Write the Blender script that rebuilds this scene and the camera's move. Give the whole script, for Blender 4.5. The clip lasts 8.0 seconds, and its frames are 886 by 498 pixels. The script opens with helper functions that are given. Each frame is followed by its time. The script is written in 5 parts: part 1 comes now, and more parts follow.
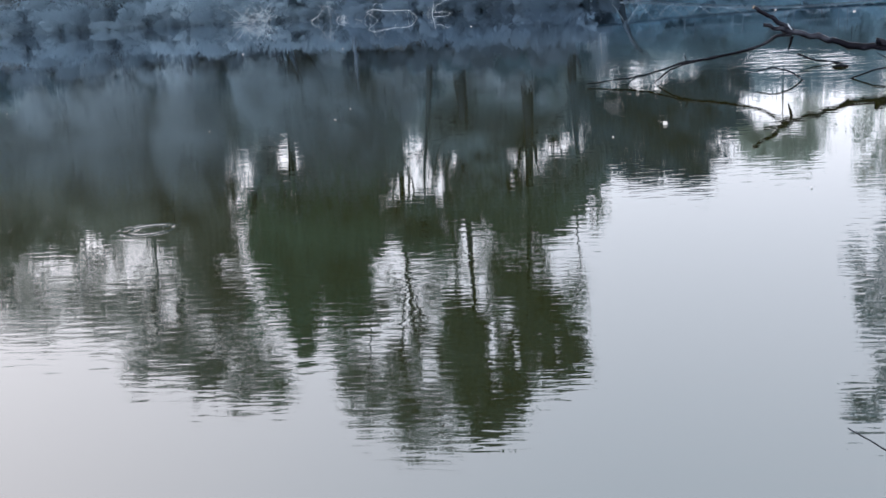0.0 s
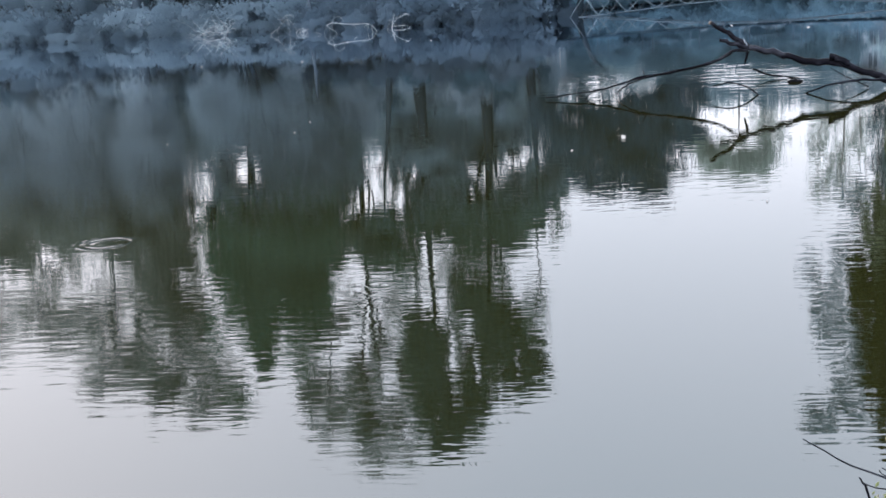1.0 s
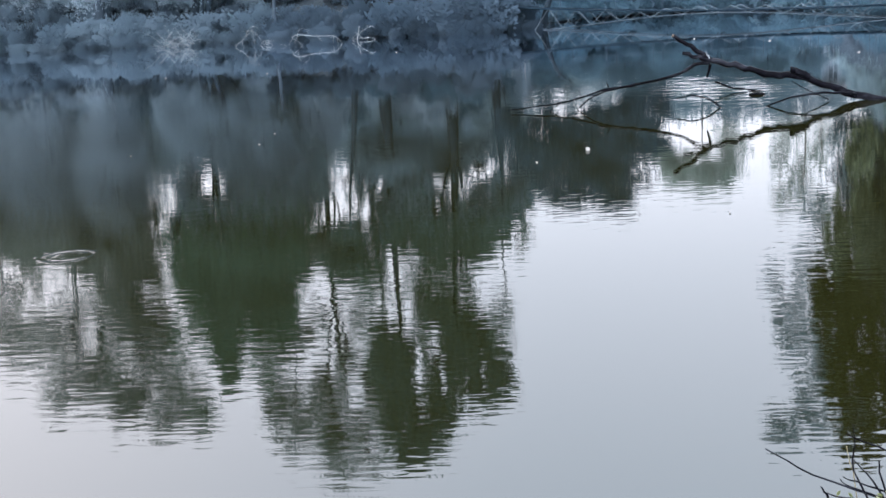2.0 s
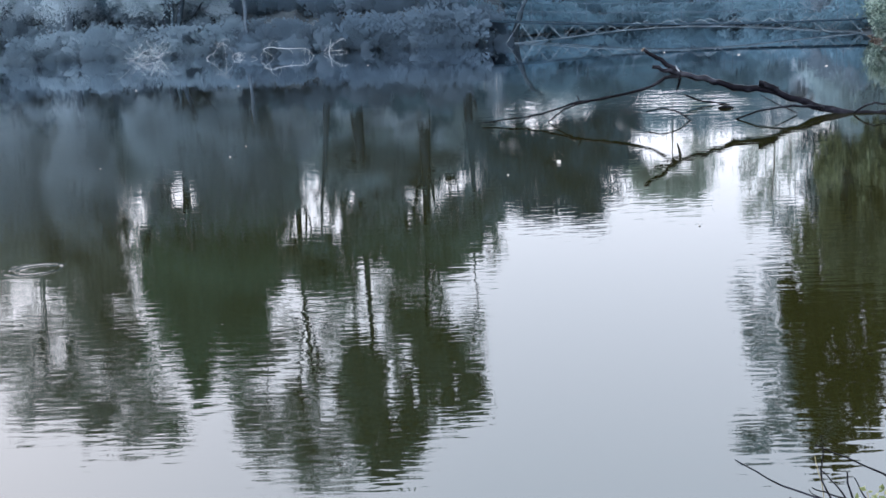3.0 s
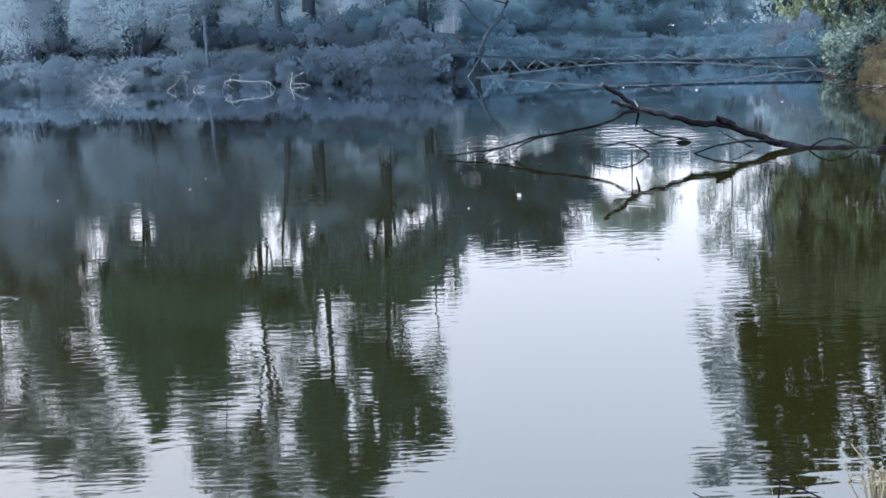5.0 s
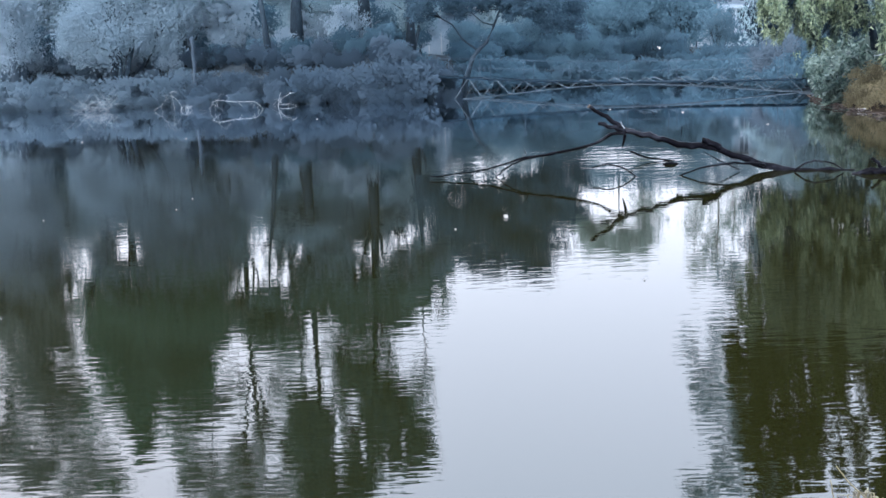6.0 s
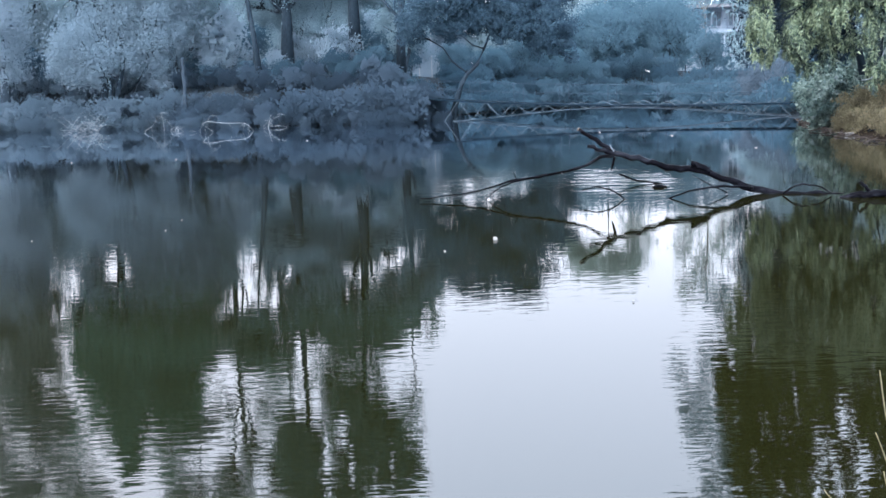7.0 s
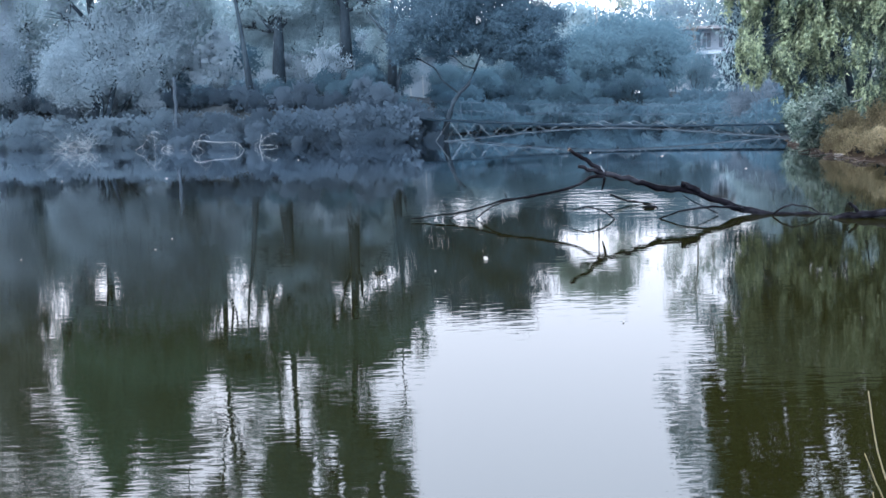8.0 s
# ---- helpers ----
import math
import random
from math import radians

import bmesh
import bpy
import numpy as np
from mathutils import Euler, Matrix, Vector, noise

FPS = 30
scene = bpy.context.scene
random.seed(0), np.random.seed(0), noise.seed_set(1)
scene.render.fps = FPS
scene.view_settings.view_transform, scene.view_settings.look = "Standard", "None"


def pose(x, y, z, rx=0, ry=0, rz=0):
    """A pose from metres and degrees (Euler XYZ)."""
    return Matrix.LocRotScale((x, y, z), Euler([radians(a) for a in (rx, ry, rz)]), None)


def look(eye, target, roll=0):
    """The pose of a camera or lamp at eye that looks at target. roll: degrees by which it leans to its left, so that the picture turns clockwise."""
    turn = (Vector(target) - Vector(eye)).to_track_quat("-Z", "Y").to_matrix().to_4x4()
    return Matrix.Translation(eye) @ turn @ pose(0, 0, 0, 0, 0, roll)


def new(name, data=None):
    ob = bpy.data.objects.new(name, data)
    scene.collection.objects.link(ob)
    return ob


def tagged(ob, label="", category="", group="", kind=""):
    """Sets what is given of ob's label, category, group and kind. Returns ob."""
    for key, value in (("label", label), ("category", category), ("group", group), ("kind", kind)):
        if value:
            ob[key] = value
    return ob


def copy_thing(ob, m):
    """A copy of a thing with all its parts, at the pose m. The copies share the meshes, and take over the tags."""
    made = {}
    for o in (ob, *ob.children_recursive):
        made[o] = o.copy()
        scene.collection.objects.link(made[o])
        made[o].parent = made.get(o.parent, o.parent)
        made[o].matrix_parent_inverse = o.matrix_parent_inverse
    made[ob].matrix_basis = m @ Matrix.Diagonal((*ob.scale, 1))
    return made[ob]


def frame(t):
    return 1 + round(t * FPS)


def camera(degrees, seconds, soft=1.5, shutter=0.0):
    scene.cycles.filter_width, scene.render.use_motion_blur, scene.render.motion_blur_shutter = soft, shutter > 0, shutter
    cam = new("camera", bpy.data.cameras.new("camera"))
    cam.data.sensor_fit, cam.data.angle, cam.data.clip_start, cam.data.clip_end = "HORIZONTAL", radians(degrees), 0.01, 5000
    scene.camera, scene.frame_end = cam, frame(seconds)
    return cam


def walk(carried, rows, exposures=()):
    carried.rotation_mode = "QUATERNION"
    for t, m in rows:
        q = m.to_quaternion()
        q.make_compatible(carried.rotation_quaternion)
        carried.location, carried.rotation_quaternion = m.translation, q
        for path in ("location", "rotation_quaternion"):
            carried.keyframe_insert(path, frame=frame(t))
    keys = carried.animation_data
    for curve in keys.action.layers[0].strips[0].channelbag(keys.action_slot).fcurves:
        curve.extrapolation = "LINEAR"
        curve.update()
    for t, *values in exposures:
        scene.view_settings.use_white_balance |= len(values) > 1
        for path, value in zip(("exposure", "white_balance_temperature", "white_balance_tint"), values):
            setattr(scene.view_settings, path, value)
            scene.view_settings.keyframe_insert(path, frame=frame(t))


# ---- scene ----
# ---- camera: turns almost on the spot at eye height on the near bank ----
EYE = (0.0, 0.0, 2.18)
cam = camera(42.8, 8.0, soft=1.6)
TURN = [
    (0.0, -0.0450, 76.208, 3.923, 8.287),
    (0.5, -0.0422, 76.491, 3.711, 7.269),
    (1.0, -0.0394, 76.749, 3.536, 6.306),
    (1.5, -0.0366, 76.996, 3.390, 5.411),
    (3.0, -0.0281, 77.808, 3.054, 3.189),
    (3.5, -0.0253, 78.138, 2.954, 2.608),
    (4.0, -0.0225, 78.509, 2.851, 2.100),
    (4.5, -0.0197, 78.925, 2.742, 1.661),
    (6.0, -0.0112, 80.416, 2.364, 0.672),
    (6.5, -0.0084, 80.964, 2.229, 0.420),
    (7.0, -0.0056, 81.510, 2.098, 0.189),
    (7.5, -0.0028, 82.028, 1.981, -0.031),
    (8.0, 0.0000, 82.489, 1.892, -0.249),
]
walk(cam, [(t, pose(EYE[0] + dx, EYE[1], EYE[2], rx, ry, rz)) for t, dx, rx, ry, rz in TURN],
     exposures=[(0.0, -0.06, 6200.0, 10.5), (4.0, 0.06, 6000.0, 10.5), (8.0, 0.08, 5850.0, 10.5)])

# ---- light: a bright hazy overcast sky, a weak wide sun behind thin cloud ----
SUN_ELEV, SUN_ROT = radians(48), radians(215)
world = bpy.data.worlds.new("overcast_sky")
scene.world = world
world.use_nodes = True
wn, wl = world.node_tree.nodes, world.node_tree.links
wn.clear()
sky = wn.new("ShaderNodeTexSky")
sky.sky_type, sky.sun_disc, sky.sun_elevation, sky.sun_rotation = "NISHITA", False, SUN_ELEV, SUN_ROT
sky.air_density, sky.dust_density, sky.ozone_density = 1.0, 4.0, 1.5
bg_clear = wn.new("ShaderNodeBackground")
bg_clear.inputs["Strength"].default_value = 0.13
cloud = wn.new("ShaderNodeBackground")
sky_co, sky_xyz, sky_tone = wn.new("ShaderNodeTexCoord"), wn.new("ShaderNodeSeparateXYZ"), wn.new("ShaderNodeValToRGB")
wl.new(sky_co.outputs["Generated"], sky_xyz.inputs[0])
wl.new(sky_xyz.outputs["Z"], sky_tone.inputs[0])
sky_tone.color_ramp.elements[0].position, sky_tone.color_ramp.elements[0].color = 0.10, (1.0, 0.952, 0.972, 1)
sky_tone.color_ramp.elements[1].position, sky_tone.color_ramp.elements[1].color = 0.45, (0.905, 0.965, 1.02, 1)
sky_side, sky_warm = wn.new("ShaderNodeMapRange"), wn.new("ShaderNodeMixRGB")
sky_side.interpolation_type = "SMOOTHSTEP"
sky_side.inputs["From Min"].default_value, sky_side.inputs["From Max"].default_value = 0.05, -0.75
wl.new(sky_xyz.outputs["X"], sky_side.inputs["Value"])
wl.new(sky_side.outputs[0], sky_warm.inputs["Fac"])
wl.new(sky_tone.outputs[0], sky_warm.inputs["Color1"])
sky_warm.inputs["Color2"].default_value = (1.42, 1.3, 1.26, 1)
wl.new(sky_warm.outputs[0], cloud.inputs["Color"])
cloud.inputs["Strength"].default_value = 3.85
add = wn.new("ShaderNodeAddShader")
wout = wn.new("ShaderNodeOutputWorld")
wl.new(sky.outputs["Color"], bg_clear.inputs["Color"])
wl.new(bg_clear.outputs[0], add.inputs[0])
wl.new(cloud.outputs[0], add.inputs[1])
wl.new(add.outputs[0], wout.inputs["Surface"])
sun_data = bpy.data.lights.new("sun", "SUN")
sun_data.energy, sun_data.angle, sun_data.color = 1.8, radians(14), (1.0, 0.96, 0.9)
sun = new("sun", sun_data)
sun_way = Vector((math.sin(SUN_ROT) * math.cos(SUN_ELEV), math.cos(SUN_ROT) * math.cos(SUN_ELEV), math.sin(SUN_ELEV)))
sun.matrix_world = look(sun_way * 200, (0, 0, 0))


# ---- materials ----
def material(name):
    m = bpy.data.materials.new(name)
    m.use_nodes = True
    return m, m.node_tree.nodes, m.node_tree.links, m.node_tree.nodes["Principled BSDF"]


def rgb(c):
    return (c[0], c[1], c[2], 1.0)


def noise_node(n, l, scale, detail=4.0, coord="Object", stretch=(1, 1, 1)):
    tc, mp, tx = n.new("ShaderNodeTexCoord"), n.new("ShaderNodeMapping"), n.new("ShaderNodeTexNoise")
    mp.inputs["Scale"].default_value = stretch
    tx.inputs["Scale"].default_value, tx.inputs["Detail"].default_value = scale, detail
    l.new(tc.outputs[coord], mp.inputs["Vector"])
    l.new(mp.outputs[0], tx.inputs["Vector"])
    return tx


def ramp(n, l, source, stops):
    r = n.new("ShaderNodeValToRGB")
    while len(r.color_ramp.elements) < len(stops):
        r.color_ramp.elements.new(0.5)
    for e, (p, c) in zip(r.color_ramp.elements, stops):
        e.position, e.color = p, rgb(c)
    l.new(source, r.inputs["Fac"])
    return r


def surface(name, dark, mid, light, scale=3.0, fine=40.0, rough=0.85, bump=0.3, stretch=(1, 1, 1), metal=0.0, depth=0.01, spec=0.25):
    """Grain at two scales: a broad noise for the colour, a fine one for speckle and relief."""
    m, n, l, p = material(name)
    a = noise_node(n, l, scale, 5, stretch=stretch)
    b = noise_node(n, l, fine, 3, stretch=stretch)
    mixf = n.new("ShaderNodeMath")
    mixf.operation = "MULTIPLY_ADD"
    mixf.inputs[1].default_value = 0.45
    sub = n.new("ShaderNodeMath")
    sub.operation = "MULTIPLY"
    sub.inputs[1].default_value = 0.6
    l.new(a.outputs["Fac"], sub.inputs[0])
    l.new(b.outputs["Fac"], mixf.inputs[0])
    l.new(sub.outputs[0], mixf.inputs[2])
    r = ramp(n, l, mixf.outputs[0], [(0.32, dark), (0.52, mid), (0.72, light)])
    l.new(r.outputs[0], p.inputs["Base Color"])
    p.inputs["Roughness"].default_value, p.inputs["Metallic"].default_value = rough, metal
    p.inputs["Specular IOR Level"].default_value = spec
    bp = n.new("ShaderNodeBump")
    bp.inputs["Strength"].default_value, bp.inputs["Distance"].default_value = bump, depth
    l.new(b.outputs["Fac"], bp.inputs["Height"])
    l.new(bp.outputs[0], p.inputs["Normal"])
    return m


def leafage(name, dark, mid, light, through_light=0.3, rough=0.8, blue_sheen=0.2, gloss=0.15, grain=0.45, patchy=0.75):
    """Leaves: each one its own tone, patches of tone through the crown, some light passing through."""
    m, n, l, p = material(name)
    shift = (grain + patchy - 1.2) / 2
    geo, inf = n.new("ShaderNodeNewGeometry"), n.new("ShaderNodeObjectInfo")
    patch = noise_node(n, l, 0.7, 3)
    s1, s2 = n.new("ShaderNodeMath"), n.new("ShaderNodeMath")
    s1.operation = s2.operation = "MULTIPLY_ADD"
    s1.inputs[1].default_value = grain
    l.new(geo.outputs["Random Per Island"], s1.inputs[0])
    half = n.new("ShaderNodeMath")
    half.operation = "MULTIPLY"
    half.inputs[1].default_value = patchy
    l.new(patch.outputs["Fac"], half.inputs[0])
    l.new(half.outputs[0], s1.inputs[2])
    s2.inputs[1].default_value = 0.16
    l.new(inf.outputs["Random"], s2.inputs[0])
    l.new(s1.outputs[0], s2.inputs[2])
    r = ramp(n, l, s2.outputs[0], [(0.3 + shift, dark), (0.6 + shift, mid), (0.95 + shift, light)])
    l.new(r.outputs[0], p.inputs["Base Color"])
    p.inputs["Roughness"].default_value = rough
    p.inputs["Specular IOR Level"].default_value = gloss
    # blue-tinted sheen imitates distance haze over the far leaves
    p.inputs["Sheen Weight"].default_value = blue_sheen
    p.inputs["Sheen Roughness"].default_value = 0.6
    p.inputs["Sheen Tint"].default_value = (0.5, 0.75, 1.0, 1)
    tr, mx = n.new("ShaderNodeBsdfTranslucent"), n.new("ShaderNodeMixShader")
    l.new(r.outputs[0], tr.inputs["Color"])
    mx.inputs[0].default_value = min(0.5, through_light * 1.3)
    l.new(p.outputs[0], mx.inputs[1])
    l.new(tr.outputs[0], mx.inputs[2])
    l.new(mx.outputs[0], n["Material Output"].inputs["Surface"])
    return m


def water_material():
    """Murky green-brown pond: a dark body under a mirror of small wind ripples."""
    m, n, l, p = material("pond_water")
    tc = n.new("ShaderNodeTexCoord")

    def waves(scale, stretch, detail, turn=8.0):
        mp, tx = n.new("ShaderNodeMapping"), n.new("ShaderNodeTexNoise")
        mp.inputs["Scale"].default_value, mp.inputs["Rotation"].default_value = stretch, (0, 0, radians(turn))
        tx.inputs["Scale"].default_value, tx.inputs["Detail"].default_value = scale, detail
        l.new(tc.outputs["Object"], mp.inputs["Vector"])
        l.new(mp.outputs[0], tx.inputs["Vector"])
        return tx.outputs["Fac"]

    def maths(op, a, b=None, c=None):
        k = n.new("ShaderNodeMath")
        k.operation = op
        for i, v in enumerate((a, b, c)):
            if v is None:
                continue
            if isinstance(v, (int, float)):
                k.inputs[i].default_value = v
            else:
                l.new(v, k.inputs[i])
        return k.outputs[0]

    fine, slant = waves(11.0, (0.34, 1.0, 1.0), 1.2, 5.0), waves(7.5, (0.4, 1.0, 1.0), 0.8, -16.0)
    broad = waves(0.9, (0.5, 1.0, 1.0), 2.0)
    calm = waves(0.16, (1.0, 1.0, 1.0), 2.0)
    gust = maths("MULTIPLY", maths("MAXIMUM", maths("SUBTRACT", calm, 0.36), 0.09), 3.0)
    small = maths("MULTIPLY_ADD", fine, 0.6, maths("MULTIPLY", slant, 0.65))
    sep = n.new("ShaderNodeSeparateXYZ")
    l.new(tc.outputs["Object"], sep.inputs[0])
    # the water lies calmer towards the sheltered far shore
    shelter = maths("MAXIMUM", maths("SUBTRACT", 1.15, maths("MULTIPLY", sep.outputs["Y"], 0.021)), 0.16)
    gust = maths("MULTIPLY", gust, shelter)

    def patch(x, y, rx, ry, gain):
        ex = maths("DIVIDE", maths("SUBTRACT", sep.outputs["X"], x), rx)
        ey = maths("DIVIDE", maths("SUBTRACT", sep.outputs["Y"], y), ry)
        r2 = maths("ADD", maths("MULTIPLY", ex, ex), maths("MULTIPLY", ey, ey))
        return maths("MULTIPLY", maths("POWER", 2.718, maths("MULTIPLY", r2, -1.0)), gain)

    # breeze-ruffled water between the branches of the fallen tree
    ruffle = maths("ADD", patch(3.5, 24.2, 1.3, 2.6, 1.6), patch(0.3, 23.5, 0.7, 3.0, 0.4))
    gust = maths("ADD", gust, maths("ADD", maths("MULTIPLY", ruffle, 1.4), patch(-1.0, 7.5, 7.0, 2.6, 0.06)))
    lines = maths("MULTIPLY", maths("MULTIPLY", waves(3.6, (0.16, 1.0, 1.0), 0.6, 3.0), ruffle), 0.013)
    h = maths("ADD", maths("MULTIPLY", maths("MULTIPLY", small, gust), 0.0027), maths("MULTIPLY", maths("MULTIPLY", broad, shelter), 0.0009))
    near_ripple = maths("MULTIPLY", maths("MULTIPLY", waves(19.0, (0.3, 1.0, 1.0), 1.0, -4.0), patch(0.0, 6.5, 12.0, 4.0, 1.0)), 0.0006)
    h = maths("ADD", maths("ADD", h, lines), near_ripple)
    # a ring spreading where something touched the water
    dx = maths("SUBTRACT", sep.outputs["X"], RING[0])
    dy = maths("SUBTRACT", sep.outputs["Y"], RING[1])
    rad = maths("SQRT", maths("ADD", maths("MULTIPLY", dx, dx), maths("MULTIPLY", dy, dy)))
    off = maths("DIVIDE", maths("SUBTRACT", rad, 0.21), 0.06)
    bell = maths("POWER", 2.718, maths("MULTIPLY", maths("MULTIPLY", off, off), -1.0))
    ring = maths("MULTIPLY", maths("MULTIPLY", bell, maths("SINE", maths("MULTIPLY", rad, 55.0))), 0.0022)
    bp = n.new("ShaderNodeBump")
    bp.inputs["Strength"].default_value, bp.inputs["Distance"].default_value = 1.0, 1.0
    l.new(maths("ADD", h, ring), bp.inputs["Height"])
    tone = noise_node(n, l, 0.12, 3)
    body = ramp(n, l, tone.outputs["Fac"], [(0.3, (0.0046, 0.0048, 0.0013)), (0.7, (0.0063, 0.0064, 0.0017))])
    dif, glo, mx = n.new("ShaderNodeBsdfDiffuse"), n.new("ShaderNodeBsdfGlossy"), n.new("ShaderNodeMixShader")
    l.new(body.outputs[0], dif.inputs["Color"])
    glo.inputs["Roughness"].default_value = 0.006
    glo.inputs["Color"].default_value = (0.95, 0.97, 1.0, 1)
    fr = n.new("ShaderNodeFresnel")
    fr.inputs["IOR"].default_value = 1.45
    l.new(bp.outputs[0], glo.inputs["Normal"])
    graze = maths("MULTIPLY", maths("POWER", fr.outputs[0], 6.0), 4.6)
    l.new(maths("ADD", maths("MULTIPLY_ADD", fr.outputs[0], 0.362, 0.072), graze), mx.inputs[0])
    l.new(dif.outputs[0], mx.inputs[1])
    l.new(glo.outputs[0], mx.inputs[2])
    l.new(mx.outputs[0], n["Material Output"].inputs["Surface"])
    n.remove(p)
    return m


RING = (-4.45, 9.9)
WATER = water_material()
EARTH = surface("bank_earth", (0.011, 0.016, 0.021), (0.02, 0.028, 0.036), (0.038, 0.05, 0.06), 0.8, 9.0, 0.95, 0.8, depth=0.05, spec=0.04)
BARK = surface("dark_bark", (0.010, 0.016, 0.024), (0.019, 0.031, 0.044), (0.036, 0.054, 0.072), 2.0, 14.0, 0.95, 0.7, (1, 1, 0.25), depth=0.03, spec=0.08)
# bark lightened and blued to imitate haze in front of it
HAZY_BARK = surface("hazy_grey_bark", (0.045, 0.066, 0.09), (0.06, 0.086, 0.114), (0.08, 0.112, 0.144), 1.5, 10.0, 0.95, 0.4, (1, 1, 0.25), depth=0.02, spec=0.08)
PALE_BARK = surface("pale_bark", (0.10, 0.095, 0.09), (0.19, 0.18, 0.17), (0.30, 0.29, 0.27), 1.5, 10.0, 0.85, 0.5, (1, 1, 0.25), depth=0.02)
WET_WOOD = surface("wet_dead_wood", (0.0016, 0.0017, 0.0026), (0.0028, 0.003, 0.0048), (0.02, 0.0225, 0.03), 4.0, 24.0, 0.28, 0.5, (0.3, 1, 1), depth=0.01, spec=0.015)
STEM_WOOD = surface("dull_dead_wood", (0.016, 0.027, 0.042), (0.025, 0.04, 0.058), (0.04, 0.06, 0.08), 4.0, 30.0, 0.9, 0.5)
DRY_WOOD = surface("bleached_wood", (0.125, 0.155, 0.185), (0.19, 0.225, 0.26), (0.27, 0.31, 0.345), 4.0, 30.0, 0.85, 0.5)
CUT_WOOD = surface("cut_wood", (0.12, 0.10, 0.085), (0.22, 0.19, 0.165), (0.34, 0.30, 0.27), 6.0, 50.0, 0.8, 0.4)
# far-wood leaf colours: distance haze painted in as pale blue-grey
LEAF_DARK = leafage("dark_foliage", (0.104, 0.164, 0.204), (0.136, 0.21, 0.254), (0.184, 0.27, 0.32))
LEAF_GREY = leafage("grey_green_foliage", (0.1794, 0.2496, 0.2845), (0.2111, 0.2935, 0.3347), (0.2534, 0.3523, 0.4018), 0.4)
LEAF_HAZE_GREY = leafage("dusty_foliage", (0.187, 0.2723, 0.3135), (0.2202, 0.3204, 0.3688), (0.2641, 0.3844, 0.4425), 0.38)
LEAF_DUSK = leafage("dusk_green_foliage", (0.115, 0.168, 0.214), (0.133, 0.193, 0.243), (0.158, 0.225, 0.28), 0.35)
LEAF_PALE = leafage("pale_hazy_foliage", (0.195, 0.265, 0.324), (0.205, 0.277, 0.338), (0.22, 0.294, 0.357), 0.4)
LEAF_DEEP = leafage("deep_green_foliage", (0.014, 0.033, 0.053), (0.024, 0.053, 0.082), (0.046, 0.09, 0.13), 0.3, 0.6, 0.1)
LEAF_FRESH = leafage("fresh_foliage", (0.011, 0.028, 0.026), (0.043, 0.076, 0.058), (0.215, 0.28, 0.175), 0.14, 0.5, 0.03, 0.45, 0.42, 1.15)
LEAF_OLIVE = leafage("olive_foliage", (0.008, 0.013, 0.006), (0.018, 0.027, 0.012), (0.06, 0.08, 0.035), 0.1, 0.5, 0.0)
# blue and paleness of these three far leaf colours are painted haze
LEAF_BLUE = leafage("blue_green_foliage", (0.044, 0.088, 0.124), (0.053, 0.104, 0.146), (0.066, 0.126, 0.172), 0.38)
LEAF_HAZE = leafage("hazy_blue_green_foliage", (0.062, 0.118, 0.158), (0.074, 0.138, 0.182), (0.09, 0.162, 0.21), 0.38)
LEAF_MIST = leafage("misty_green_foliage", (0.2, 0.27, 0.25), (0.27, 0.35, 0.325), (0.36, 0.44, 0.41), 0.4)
# upper crowns: the same trees' leaves without the painted haze
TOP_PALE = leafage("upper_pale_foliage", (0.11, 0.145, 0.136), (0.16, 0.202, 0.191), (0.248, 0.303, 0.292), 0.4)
TOP_GREY = leafage("upper_dusty_foliage", (0.092, 0.128, 0.119), (0.143, 0.189, 0.178), (0.226, 0.286, 0.272), 0.38)
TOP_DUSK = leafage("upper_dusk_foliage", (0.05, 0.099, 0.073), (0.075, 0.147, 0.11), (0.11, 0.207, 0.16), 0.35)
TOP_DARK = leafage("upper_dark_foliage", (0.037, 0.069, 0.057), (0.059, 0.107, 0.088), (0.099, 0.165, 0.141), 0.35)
LEAF_BROAD = leafage("broad_green_foliage", (0.012, 0.028, 0.028), (0.036, 0.07, 0.064), (0.2, 0.27, 0.235), 0.3, 0.5, 0.1, 0.45)
LEAF_DRY = leafage("dry_brown_foliage", (0.055, 0.05, 0.03), (0.125, 0.112, 0.066), (0.29, 0.258, 0.165), 0.35, 0.8, 0.2, 0.15, 0.3, 1.0)
# purple-grey twigs with haze blue mixed into the colour
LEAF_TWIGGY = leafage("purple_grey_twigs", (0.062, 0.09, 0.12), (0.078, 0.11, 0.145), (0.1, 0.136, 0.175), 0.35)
# the slate blue of the brush includes painted haze
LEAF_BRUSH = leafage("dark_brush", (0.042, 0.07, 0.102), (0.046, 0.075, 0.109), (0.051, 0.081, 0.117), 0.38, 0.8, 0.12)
STEEL = surface("weathered_steel", (0.005, 0.012, 0.022), (0.009, 0.021, 0.036), (0.022, 0.042, 0.066), 2.0, 25.0, 0.7, 0.3, spec=0.04)
RAIL_PIPE = surface("dull_rail_pipe", (0.022, 0.042, 0.066), (0.034, 0.06, 0.09), (0.055, 0.088, 0.125), 2.0, 25.0, 0.7, 0.2)
PALE_PIPE = surface("pale_painted_pipe", (0.024, 0.042, 0.062), (0.04, 0.064, 0.09), (0.07, 0.102, 0.135), 2.0, 25.0, 0.6, 0.2)
BRACE_PIPE = surface("worn_brace_pipe", (0.038, 0.062, 0.085), (0.063, 0.095, 0.126), (0.11, 0.15, 0.185), 2.0, 25.0, 0.6, 0.2)
DECK_WOOD = surface("dark_deck_wood", (0.005, 0.012, 0.020), (0.009, 0.019, 0.031), (0.018, 0.034, 0.052), 2.0, 18.0, 0.85, 0.5, spec=0.04)
